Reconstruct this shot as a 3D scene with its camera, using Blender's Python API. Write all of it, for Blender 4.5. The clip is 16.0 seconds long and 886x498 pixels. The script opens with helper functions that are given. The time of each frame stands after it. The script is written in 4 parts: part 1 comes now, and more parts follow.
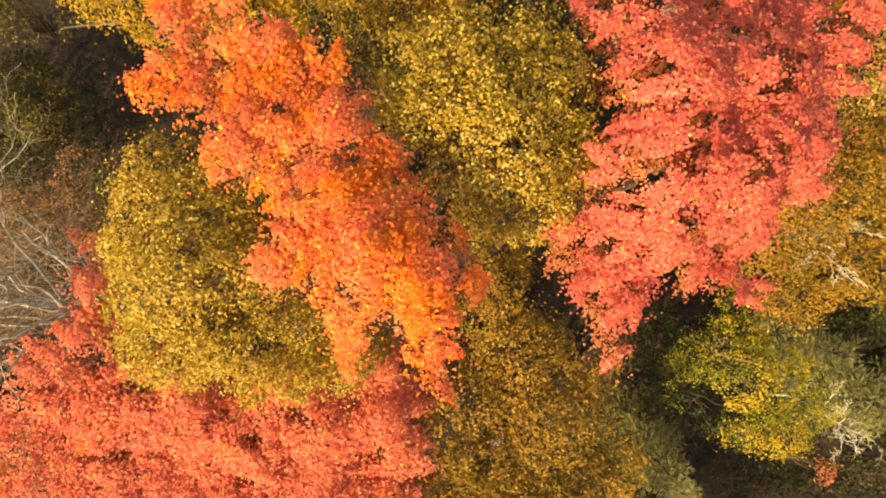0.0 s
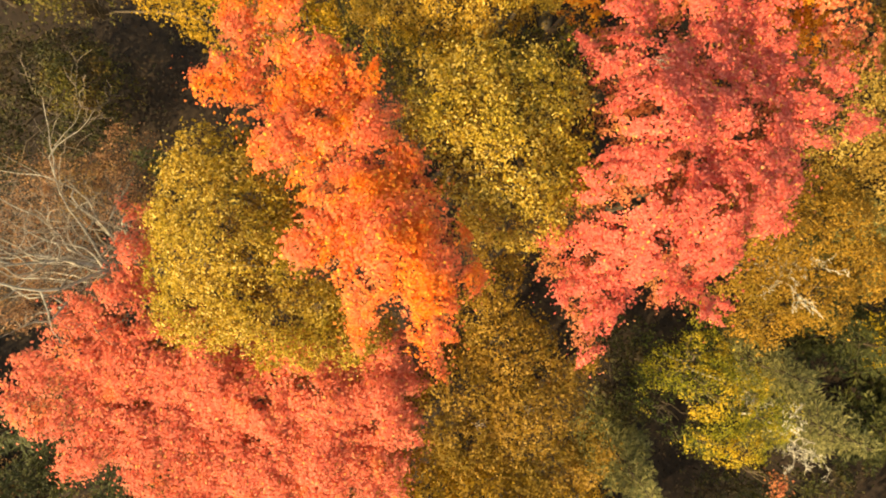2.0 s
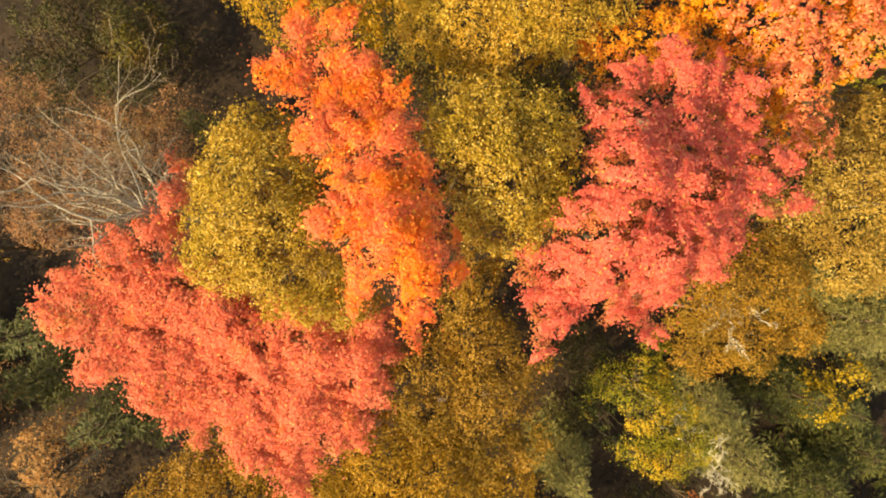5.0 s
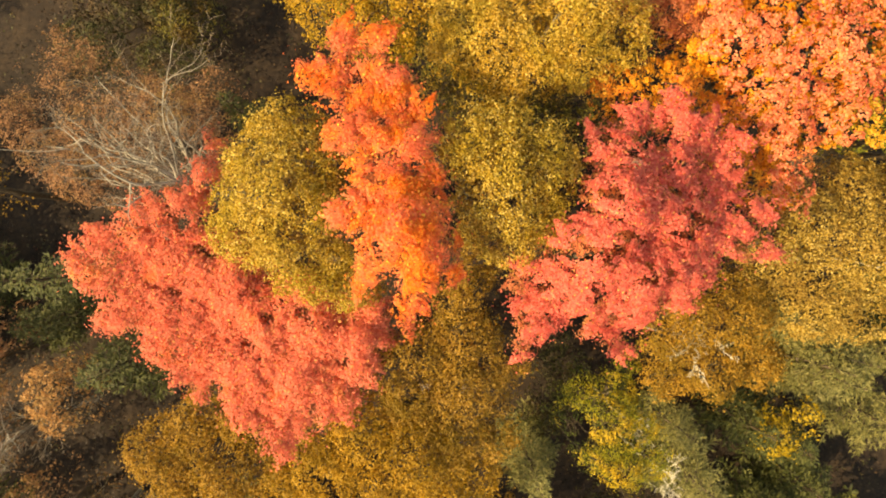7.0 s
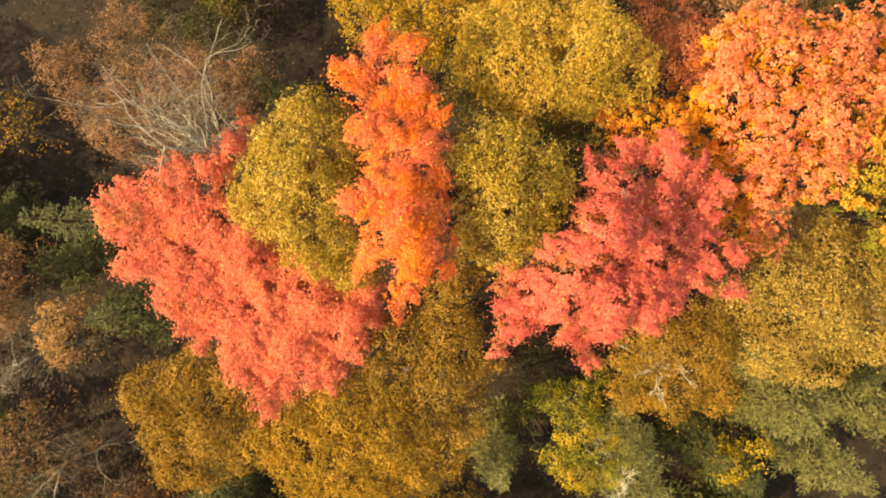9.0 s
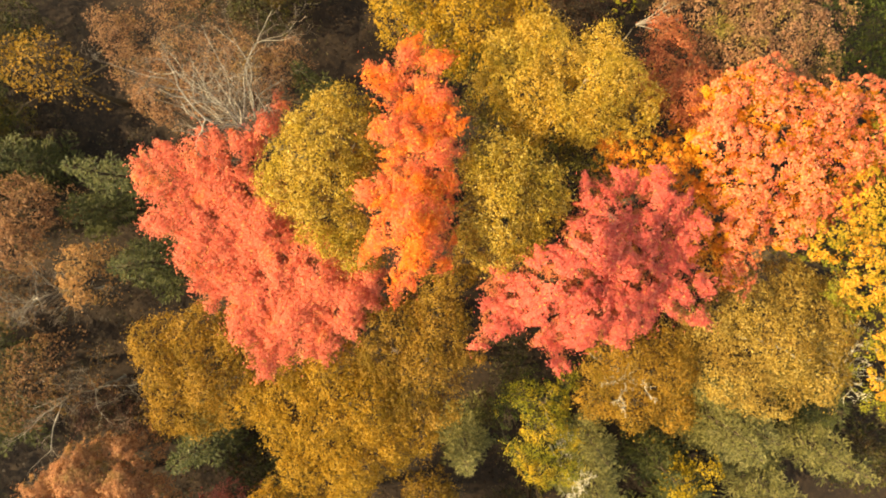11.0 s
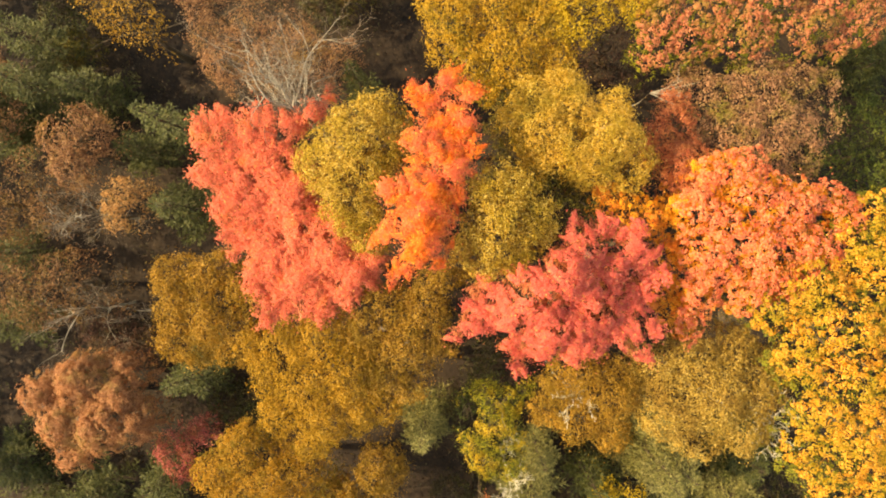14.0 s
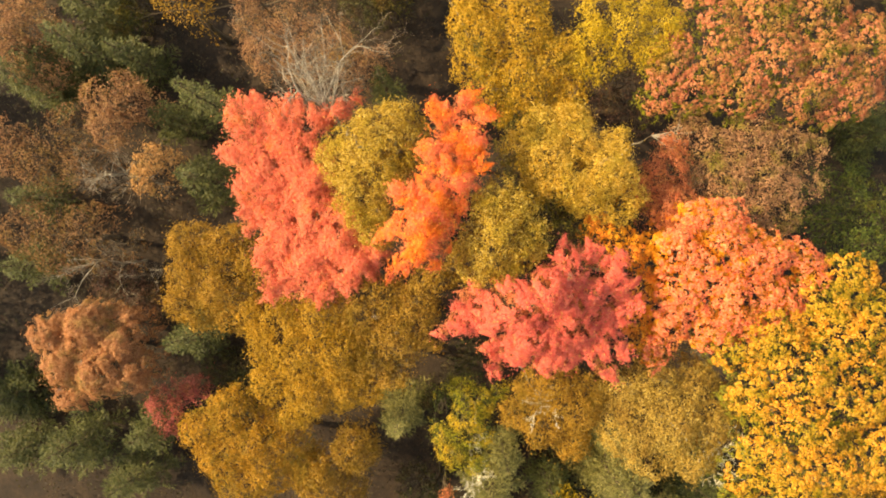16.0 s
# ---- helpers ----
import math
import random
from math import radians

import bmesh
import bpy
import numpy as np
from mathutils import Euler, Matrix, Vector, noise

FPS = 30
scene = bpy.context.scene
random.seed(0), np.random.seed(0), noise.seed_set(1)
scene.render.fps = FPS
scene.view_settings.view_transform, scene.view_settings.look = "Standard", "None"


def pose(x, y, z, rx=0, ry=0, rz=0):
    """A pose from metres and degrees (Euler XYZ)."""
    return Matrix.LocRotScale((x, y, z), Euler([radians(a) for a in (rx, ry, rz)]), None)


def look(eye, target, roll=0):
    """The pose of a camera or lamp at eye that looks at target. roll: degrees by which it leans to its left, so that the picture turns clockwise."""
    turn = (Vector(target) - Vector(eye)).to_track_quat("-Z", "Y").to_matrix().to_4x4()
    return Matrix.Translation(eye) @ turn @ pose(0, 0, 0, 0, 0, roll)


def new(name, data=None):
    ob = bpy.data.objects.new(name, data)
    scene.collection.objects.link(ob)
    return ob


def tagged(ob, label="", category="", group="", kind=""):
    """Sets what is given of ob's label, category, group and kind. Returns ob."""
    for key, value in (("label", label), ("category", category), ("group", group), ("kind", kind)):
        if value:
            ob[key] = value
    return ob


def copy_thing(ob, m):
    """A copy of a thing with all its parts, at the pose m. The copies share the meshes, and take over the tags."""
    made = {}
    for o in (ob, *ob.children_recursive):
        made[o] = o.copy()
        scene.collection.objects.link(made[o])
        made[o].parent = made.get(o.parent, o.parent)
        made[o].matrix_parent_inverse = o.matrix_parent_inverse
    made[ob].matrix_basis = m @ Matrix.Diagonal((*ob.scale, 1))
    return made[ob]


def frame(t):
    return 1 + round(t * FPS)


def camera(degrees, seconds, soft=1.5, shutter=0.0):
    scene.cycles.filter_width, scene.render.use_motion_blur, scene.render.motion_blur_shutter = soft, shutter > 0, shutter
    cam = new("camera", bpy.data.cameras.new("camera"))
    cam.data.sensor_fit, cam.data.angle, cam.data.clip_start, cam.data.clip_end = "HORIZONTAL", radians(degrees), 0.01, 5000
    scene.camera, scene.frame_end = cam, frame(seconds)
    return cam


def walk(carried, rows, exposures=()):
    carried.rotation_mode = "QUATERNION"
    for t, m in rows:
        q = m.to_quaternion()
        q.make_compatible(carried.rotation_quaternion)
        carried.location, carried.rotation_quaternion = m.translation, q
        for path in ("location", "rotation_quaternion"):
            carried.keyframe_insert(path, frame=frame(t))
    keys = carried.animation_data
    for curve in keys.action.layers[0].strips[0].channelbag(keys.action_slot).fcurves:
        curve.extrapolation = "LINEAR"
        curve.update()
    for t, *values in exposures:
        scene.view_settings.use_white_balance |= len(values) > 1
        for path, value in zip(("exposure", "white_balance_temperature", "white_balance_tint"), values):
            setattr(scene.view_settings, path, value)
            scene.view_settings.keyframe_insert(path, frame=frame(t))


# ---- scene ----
cam = camera(70, 16.0, soft=2.0)
PATH = [
    (0.0, pose(0.000, 0.000, 26.299, 0.054, 0.527, -0.000)),
    (0.5, pose(-0.057, -0.031, 26.710, 0.091, 0.397, 0.923)),
    (1.0, pose(-0.058, -0.035, 27.110, 0.172, 0.377, 2.124)),
    (1.5, pose(-0.101, -0.046, 27.557, 0.217, 0.430, 3.754)),
    (2.0, pose(-0.126, -0.107, 27.998, 0.329, 0.415, 5.348)),
    (2.5, pose(-0.112, -0.132, 28.413, 0.406, 0.426, 6.913)),
    (3.0, pose(-0.075, -0.125, 28.843, 0.392, 0.361, 8.594)),
    (3.5, pose(-0.044, -0.134, 29.234, 0.278, 0.308, 10.144)),
    (4.0, pose(-0.015, -0.157, 29.643, 0.274, 0.155, 11.876)),
    (6.5, pose(-0.150, -0.040, 31.770, -0.316, -0.101, 20.941)),
    (7.0, pose(-0.169, -0.010, 32.193, -0.244, -0.129, 22.850)),
    (7.5, pose(-0.146, 0.045, 32.586, -0.252, -0.070, 24.771)),
    (8.0, pose(-0.124, 0.107, 32.988, -0.294, 0.017, 26.870)),
    (8.5, pose(-0.047, 0.145, 33.389, -0.438, 0.111, 28.842)),
    (9.0, pose(-0.009, 0.125, 33.854, -0.615, 0.220, 30.931)),
    (11.5, pose(0.110, 0.117, 36.448, -0.684, 0.467, 40.778)),
    (12.0, pose(0.164, 0.163, 37.018, -0.662, 0.537, 42.915)),
    (12.5, pose(0.168, 0.187, 37.556, -0.626, 0.609, 44.895)),
    (13.0, pose(0.183, 0.239, 38.145, -0.548, 0.714, 46.995)),
    (13.5, pose(0.214, 0.261, 38.705, -0.471, 0.809, 48.934)),
    (14.0, pose(0.207, 0.300, 39.299, -0.414, 0.849, 51.014)),
    (14.5, pose(0.185, 0.349, 39.826, -0.321, 0.879, 52.975)),
    (15.0, pose(0.144, 0.433, 40.404, -0.375, 0.905, 54.994)),
    (15.5, pose(0.139, 0.487, 40.994, -0.333, 0.927, 57.063)),
    (16.0, pose(0.173, 0.504, 41.539, -0.243, 0.953, 58.976)),
]
walk(cam, PATH, [(0.0, 0.79, 13200, 4), (5.0, 0.80, 13200, 4), (11.5, 0.95, 12200, 4), (16.0, 0.99, 12000, 4)])

# ---- world, sun, white balance ----
SUN_TURN, SUN_RISE = radians(228), radians(37)
to_sun = Vector((math.cos(SUN_TURN) * math.cos(SUN_RISE), math.sin(SUN_TURN) * math.cos(SUN_RISE), math.sin(SUN_RISE)))
world = bpy.data.worlds.new("sky")
scene.world = world
world.use_nodes = True
sky = world.node_tree.nodes.new("ShaderNodeTexSky")
sky.sky_type, sky.sun_disc = "NISHITA", False
sky.sun_elevation, sky.sun_rotation = SUN_RISE, math.atan2(to_sun.x, to_sun.y)
world.node_tree.links.new(sky.outputs[0], world.node_tree.nodes["Background"].inputs[0])
world.node_tree.nodes["Background"].inputs[1].default_value = 0.25
sun = new("sun", bpy.data.lights.new("sun", "SUN"))
sun.data.energy, sun.data.angle, sun.data.color = 5.0, radians(0.6), (1.0, 0.95, 0.86)
sun.matrix_world = look(to_sun * 90, (0, 0, 0))


# ---- materials ----
def srgb(text):
    """Linear colour of a hex triplet."""
    v = [int(text[i:i + 2], 16) / 255 for i in (0, 2, 4)]
    return tuple(c / 12.92 if c < 0.04045 else ((c + 0.055) / 1.055) ** 2.4 for c in v) + (1.0,)


def node(mat, kind, **values):
    n = mat.node_tree.nodes.new(kind)
    for key, value in values.items():
        n.inputs[key].default_value = value
    return n


def ramp(mat, stops):
    n = mat.node_tree.nodes.new("ShaderNodeValToRGB")
    for i, (at, colour) in enumerate(stops):
        e = n.color_ramp.elements[i] if i < 2 else n.color_ramp.elements.new(at)
        e.position, e.color = at, srgb(colour)
    return n


def leaf_material(name, fresh, other, patch=0.45, through_light=0.42, gloss=0.6, spark=""):
    """Leaves: each one has its own tone from one of two ranges, which alternate by patches of the crown."""
    mat = bpy.data.materials.new(name)
    mat.use_nodes = True
    link = mat.node_tree.links.new
    geo = mat.node_tree.nodes.new("ShaderNodeNewGeometry")
    where = mat.node_tree.nodes.new("ShaderNodeTexCoord")
    n = len(fresh) - 1
    one, two = ramp(mat, [(i / n, c) for i, c in enumerate(fresh)]), ramp(mat, [(i / (len(other) - 1), c) for i, c in enumerate(other)])
    for r in (one, two):
        if spark:  # a few leaves turned another colour
            r.color_ramp.elements[-1].position = 0.955
            e = r.color_ramp.elements.new(0.98)
            e.color = srgb(spark)
        link(geo.outputs["Random Per Island"], r.inputs[0])
    big = node(mat, "ShaderNodeTexNoise", Scale=0.85, Detail=4.0, Roughness=0.65)
    link(where.outputs["Object"], big.inputs["Vector"])
    step = mat.node_tree.nodes.new("ShaderNodeMapRange")
    step.inputs["From Min"].default_value, step.inputs["From Max"].default_value = 0.98 - patch - 0.07, 0.98 - patch + 0.09
    link(big.outputs[0], step.inputs["Value"])
    mix = mat.node_tree.nodes.new("ShaderNodeMixRGB")
    link(step.outputs[0], mix.inputs[0]), link(one.outputs[0], mix.inputs[1]), link(two.outputs[0], mix.inputs[2])
    # spots and browned rims, finer than a leaf
    fine = node(mat, "ShaderNodeTexNoise", Scale=34.0, Detail=2.0)
    link(where.outputs["Object"], fine.inputs["Vector"])
    spot = mat.node_tree.nodes.new("ShaderNodeMapRange")
    spot.inputs["From Min"].default_value, spot.inputs["From Max"].default_value = 0.3, 0.6
    spot.inputs["To Min"].default_value, spot.inputs["To Max"].default_value = 0.82, 1.06
    link(fine.outputs[0], spot.inputs["Value"])
    tone = mat.node_tree.nodes.new("ShaderNodeMixRGB")
    tone.blend_type, tone.inputs[0].default_value = "MULTIPLY", 1.0
    link(mix.outputs[0], tone.inputs[1]), link(spot.outputs[0], tone.inputs[2])
    skin = mat.node_tree.nodes["Principled BSDF"]
    skin.inputs["Roughness"].default_value, skin.inputs["Specular IOR Level"].default_value = gloss, 0.24
    glow = mat.node_tree.nodes.new("ShaderNodeBsdfTranslucent")
    link(tone.outputs[0], skin.inputs["Base Color"]), link(tone.outputs[0], glow.inputs[0])
    both = node(mat, "ShaderNodeMixShader", Fac=through_light)
    link(skin.outputs[0], both.inputs[1]), link(glow.outputs[0], both.inputs[2])
    link(both.outputs[0], mat.node_tree.nodes["Material Output"].inputs[0])
    return mat


def rough_material(name, stops, scale, bump=0.4, roughness=0.9, stretch=(1, 1, 1)):
    """Bark, soil: noise at two scales for colour and relief."""
    mat = bpy.data.materials.new(name)
    mat.use_nodes = True
    link = mat.node_tree.links.new
    where = mat.node_tree.nodes.new("ShaderNodeTexCoord")
    move = mat.node_tree.nodes.new("ShaderNodeMapping")
    move.inputs["Scale"].default_value = stretch
    link(where.outputs["Object"], move.inputs[0])
    one = node(mat, "ShaderNodeTexNoise", Scale=scale, Detail=6.0, Roughness=0.7)
    two = node(mat, "ShaderNodeTexNoise", Scale=scale * 0.12, Detail=3.0)
    link(move.outputs[0], one.inputs["Vector"]), link(move.outputs[0], two.inputs["Vector"])
    add = mat.node_tree.nodes.new("ShaderNodeMath")
    add.operation = "MULTIPLY_ADD"
    add.inputs[1].default_value = 0.6
    link(one.outputs[0], add.inputs[0])
    half = mat.node_tree.nodes.new("ShaderNodeMath")
    half.operation = "MULTIPLY"
    half.inputs[1].default_value = 0.4
    link(two.outputs[0], half.inputs[0]), link(half.outputs[0], add.inputs[2])
    r = ramp(mat, stops)
    link(add.outputs[0], r.inputs[0])
    skin = mat.node_tree.nodes["Principled BSDF"]
    skin.inputs["Roughness"].default_value, skin.inputs["Specular IOR Level"].default_value = roughness, 0.25
    link(r.outputs[0], skin.inputs["Base Color"])
    b = node(mat, "ShaderNodeBump", Strength=bump, Distance=0.02)
    link(one.outputs[0], b.inputs["Height"]), link(b.outputs[0], skin.inputs["Normal"])
    return mat


BARK = rough_material("grey_brown_bark", [(0.3, "2b221a"), (0.55, "5b4c3c"), (0.75, "8a7a66")], 14, 0.7, stretch=(1, 1, 0.3))
PALE_BARK = rough_material("pale_bark", [(0.3, "625648"), (0.5, "a09484"), (0.72, "d2c6b4")], 18, 0.5, stretch=(1, 1, 0.4))
BARE_TWIG = rough_material("grey_twig_bark", [(0.3, "4c4038"), (0.5, "7a6a5c"), (0.72, "a49484")], 18, 0.5)
DEAD_WOOD = rough_material("bleached_dead_wood", [(0.3, "8a7c68"), (0.5, "cabfa9"), (0.7, "efe6d4")], 20, 0.5)
# dark humus, toned darker still: shade of the deep gaps is in the colour
SOIL = rough_material("shade_dark_littered_soil", [(0.3, "18110d"), (0.5, "2b2018"), (0.7, "433324")], 5, 0.9)

LEAVES = {
    "orange": leaf_material("orange_maple_leaves", ["e0642a", "e87432", "ee8438", "f0943f"], ["e2664a", "ea7854", "ee885e"], 0.5, spark="f0b850"),
    "coral": leaf_material("coral_red_maple_leaves", ["d8644e", "e0725c", "e67e64", "ea8c6c"], ["de7446", "e68450", "ea945a"], 0.34, spark="eeae64"),
    "pink": leaf_material("pink_red_maple_leaves", ["d4584e", "dc665a", "e27262", "e68270"], ["da6e48", "e47e50", "e88e58"], 0.2, spark="eeae64"),
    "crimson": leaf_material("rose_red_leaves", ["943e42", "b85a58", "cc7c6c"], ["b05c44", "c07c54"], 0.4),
    # a dull red leaf, also the painted shade inside the red maples
    "maroon": leaf_material("dull_red_and_gap_shade_leaves", ["ae5840", "c4704e", "d0845a"], ["b87244", "c48c50"], 0.4),
    "salmon": leaf_material("salmon_orange_maple_leaves", ["da6044", "e87a5a", "ee906a", "f2a676"], ["e68c40", "eca24e", "f0b45c"], 0.33),
    "coralgreen": leaf_material("coral_and_green_leaves", ["ae5c44", "c27654", "ce8c66"], ["7a6a34", "a47c42", "b88a50"], 0.45),
    "yellow": leaf_material("bright_yellow_maple_leaves", ["b87620", "d48e32", "e2a244", "eab660"], ["8a7a26", "a88a2c", "c4963a"], 0.46),
    "amberlight": leaf_material("amber_yellow_leaves", ["d8862a", "e69c36", "eeb04c"], ["dc7630", "e88e48"], 0.45),
    "golden": leaf_material("golden_yellow_leaves", ["98762a", "c4983c", "daae50", "ecca78"], ["a28834", "c6a64c"], 0.42),
    "gold2": leaf_material("golden_green_leaves", ["846620", "ac842a", "c49638", "d0a64e"], ["7e6a24", "9e802c"], 0.42),
    "gold": leaf_material("old_gold_leaves", ["86601e", "a87c28", "be9036", "cca04c"], ["84661f", "a27a2a"], 0.45),
    "amber": leaf_material("amber_brown_leaves", ["86601e", "a87829", "ba8a32", "c49244"], ["80702a", "9c702a"], 0.45),
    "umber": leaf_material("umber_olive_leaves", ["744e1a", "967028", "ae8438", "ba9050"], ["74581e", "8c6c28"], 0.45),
    "olive": leaf_material("olive_yellow_leaves", ["7e6424", "ac8732", "cba346", "ecd080"], ["857028", "b09034", "cfac50"], 0.45, gloss=0.5),
    "lemon": leaf_material("yellow_green_leaves", ["64641f", "8a842a", "aa9a38"], ["b68e2a", "d2aa3c", "e0be5a"], 0.46),
    "lemon2": leaf_material("pale_yellow_leaves", ["967c24", "c09c30", "d8b44c"], ["7c6c22", "a0862a"], 0.4),
    "tan": leaf_material("tan_gold_leaves", ["806228", "a8863e", "c2a052", "d2b470"], ["8c6c34", "aa8642"], 0.45),
    "tanpink": leaf_material("tan_pink_leaves", ["9a6c44", "bc8c5c", "cc9a66"], ["b49060", "987a44"], 0.4),
    "brown": leaf_material("pinkish_brown_leaves", ["74503c", "9c7052", "b88862"], ["8a6a42", "a8824e"], 0.4),
    "rust": leaf_material("rusty_orange_brown_leaves", ["8c5630", "b8763e", "cc8e50"], ["9c6c38", "b08848"], 0.42),
    "russet": leaf_material("russet_green_leaves", ["906450", "b48464", "c4966e"], ["7c7234", "9e8a46"], 0.42),
    "greybrown": leaf_material("grey_brown_leaves", ["5c4230", "845c40", "9c7450"], ["6a5630", "866438"], 0.45),
    "olivedark": leaf_material("dull_olive_leaves", ["4c4a24", "6c642c", "887838"], ["5e4e28", "7c6030"], 0.45),
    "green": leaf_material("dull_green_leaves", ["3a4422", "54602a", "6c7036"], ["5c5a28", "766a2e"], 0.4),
    # litter browns lowered to carry the shade under the trees
    "litter": leaf_material("shade_dark_fallen_leaves", ["1e150e", "2e2117", "402d1e", "523b26"], ["281c12", "3a291b"], 0.45, 0.15),
    "needles": leaf_material("dark_green_needles", ["2e3118", "444722", "5d5b2d"], ["474724", "625e31"], 0.4, 0.15),
    "palegreen": leaf_material("khaki_green_needles", ["50502a", "70693a", "8e8452"], ["686038", "8a8054"], 0.4, 0.2),
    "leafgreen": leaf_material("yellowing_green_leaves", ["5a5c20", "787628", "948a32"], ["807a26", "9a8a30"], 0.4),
    # three brush tones with the shade of the tree gaps mixed into the colour
    "brush": leaf_material("shade_dark_brush_leaves", ["2e301a", "424222", "5a522a"], ["3e3022", "5a442c"], 0.45, 0.2),
    "brushred": leaf_material("shade_dark_red_brown_brush_leaves", ["3a2620", "54362c", "6e4a3a"], ["4a3a24", "5e4a2c"], 0.45, 0.2),
    "brushgreen": leaf_material("shade_dark_green_brush_leaves", ["2c3018", "444420", "5a5428"], ["3a2e1c", "543f26"], 0.45, 0.2),
    "rustpink": leaf_material("pinkish_rust_leaves", ["8a543a", "b07650", "c68e64"], ["8e6c40", "aa8650"], 0.40),
    "dimgold": leaf_material("dull_gold_brown_leaves", ["7c581e", "9e7229", "b08436", "ba9048"], ["7c6424", "98702c"], 0.45),
}


# ---- mesh helpers ----
def link_mesh(name, verts, faces, material, parent=None, smooth=False):
    """One mesh object from an array of points and an array of quads."""
    data = bpy.data.meshes.new(name)
    verts, faces = np.asarray(verts, np.float32), np.asarray(faces, np.int32)
    count, sides = faces.shape
    data.vertices.add(len(verts))
    data.vertices.foreach_set("co", verts.ravel())
    data.loops.add(count * sides)
    data.loops.foreach_set("vertex_index", faces.ravel())
    data.polygons.add(count)
    data.polygons.foreach_set("loop_start", np.arange(0, count * sides, sides, dtype=np.int32))
    if smooth:
        data.polygons.foreach_set("use_smooth", np.ones(count, bool))
    data.update(calc_edges=True)
    data.materials.append(material)
    ob = new(name, data)
    ob.parent = parent
    return ob


def unit(v):
    return v / np.maximum(np.linalg.norm(v, axis=-1, keepdims=True), 1e-9)


def tube(points, radii, sides=6):
    """A tapered stem along the points, as points and quads."""
    p, r = np.asarray(points, float), np.asarray(radii, float)
    along = unit(np.gradient(p, axis=0))
    side = unit(np.cross(along, np.where(np.abs(along[:, :1]) < 0.8, [[1.0, 0, 0]], [[0, 1.0, 0]])))
    up = np.cross(along, side)
    a = np.linspace(0, 2 * np.pi, sides, endpoint=False)
    ring = side[:, None] * np.cos(a)[None, :, None] + up[:, None] * np.sin(a)[None, :, None]
    v = (p[:, None] + ring * r[:, None, None]).reshape(-1, 3)
    i = np.arange(len(p) - 1)[:, None] * sides
    k = np.arange(sides)[None]
    f = np.stack([i + k, i + (k + 1) % sides, i + sides + (k + 1) % sides, i + sides + k], -1).reshape(-1, 4)
    return v, f


def joined(pieces):
    verts, faces, start = [], [], 0
    for v, f in pieces:
        verts.append(v), faces.append(f + start)
        start += len(v)
    return np.concatenate(verts), np.concatenate(faces)


def bend(a, b, lift, rng, steps=5, wild=0.06):
    """A crooked line from a to b that arches upwards."""
    a, b = np.asarray(a, float), np.asarray(b, float)
    t = np.linspace(0, 1, steps)[:, None]
    far = np.linalg.norm(b - a)
    p = a + (b - a) * t + np.array([0, 0, lift]) * (t * (1 - t) * 4)
    p[1:-1] += rng.normal(0, wild * far, (steps - 2, 3))
    return p


def leaf_blades(at, facing, length, rng, width=0.7):
    """Leaf blades folded along the midrib, one quad each: centres, the way they face, lengths."""
    n = len(at)
    facing = unit(facing)
    ahead = unit(np.cross(facing, unit(rng.normal(size=(n, 3)))))
    side = np.cross(facing, ahead)
    half, wide = ahead * (length / 2)[:, None], side * (length * width / 2)[:, None]
    rise = facing * (length * rng.uniform(0.02, 0.22, n))[:, None]
    drift = ahead * (length * 0.08)[:, None]
    v = np.stack([at - half, at + wide - drift + rise, at + half - rise * 0.6, at - wide - drift + rise], 1).reshape(-1, 3)
    return v, np.arange(n * 4).reshape(n, 4)


# how each kind of crown is put together: leaf pads on a square metre of crown, pad radius, how far pads stretch outwards,
# pad height by radius, leaf length, leaf layers, share of loose leaves, how unevenly leaves face,
# how far pads keep apart, share of the crown left open, size of those holes, height of the crown's own bumps
STYLES = {
    "maple": (7.5, 0.22, 2.1, 0.42, 0.068, 1.6, 0.18, 0.20, 0.58, 0.09, 0.27, 0.38),
    "layered": (8.5, 0.19, 2.1, 0.42, 0.066, 1.7, 0.14, 0.20, 0.62, 0.13, 0.27, 0.38),
    "feather": (8.0, 0.21, 2.2, 0.42, 0.066, 1.4, 0.24, 0.22, 0.54, 0.04, 0.30, 0.28),
    "birch": (8.5, 0.195, 1.2, 0.85, 0.063, 1.25, 0.40, 0.6, 0.54, 0.06, 0.40, 0.24),
    "fine": (8.0, 0.21, 1.25, 0.80, 0.072, 1.15, 0.35, 0.55, 0.56, 0.05, 0.45, 0.30),
    "bold": (10.0, 0.185, 1.15, 0.95, 0.080, 1.4, 0.06, 0.32, 0.72, 0.05, 0.40, 0.34),
    "sparse": (5.5, 0.26, 1.4, 0.80, 0.095, 0.50, 0.35, 0.8, 0.60, 0.22, 0.7, 0.3),
    "faded": (6.5, 0.23, 1.35, 0.70, 0.090, 0.85, 0.35, 0.8, 0.58, 0.18, 0.5, 0.3),
}


def lumps(p, size, rng):
    """Smooth noise from 0 to 1 at the points p, with bumps of about that size: two octaves on a random lattice."""
    table = rng.random((24, 24, 24))
    total = np.zeros(len(p))
    for scale, weight in ((1.0, 0.7), (2.3, 0.3)):
        q = p / size * scale * 0.5
        c = np.floor(q).astype(int)
        t = q - c
        t = t * t * (3 - 2 * t)
        for corner in range(8):
            d = np.array([corner & 1, corner >> 1 & 1, corner >> 2])
            w = np.prod(np.where(d == 1, t, 1 - t), axis=1)
            k = (c + d) % 24
            total += weight * w * table[k[:, 0], k[:, 1], k[:, 2]]
    return total


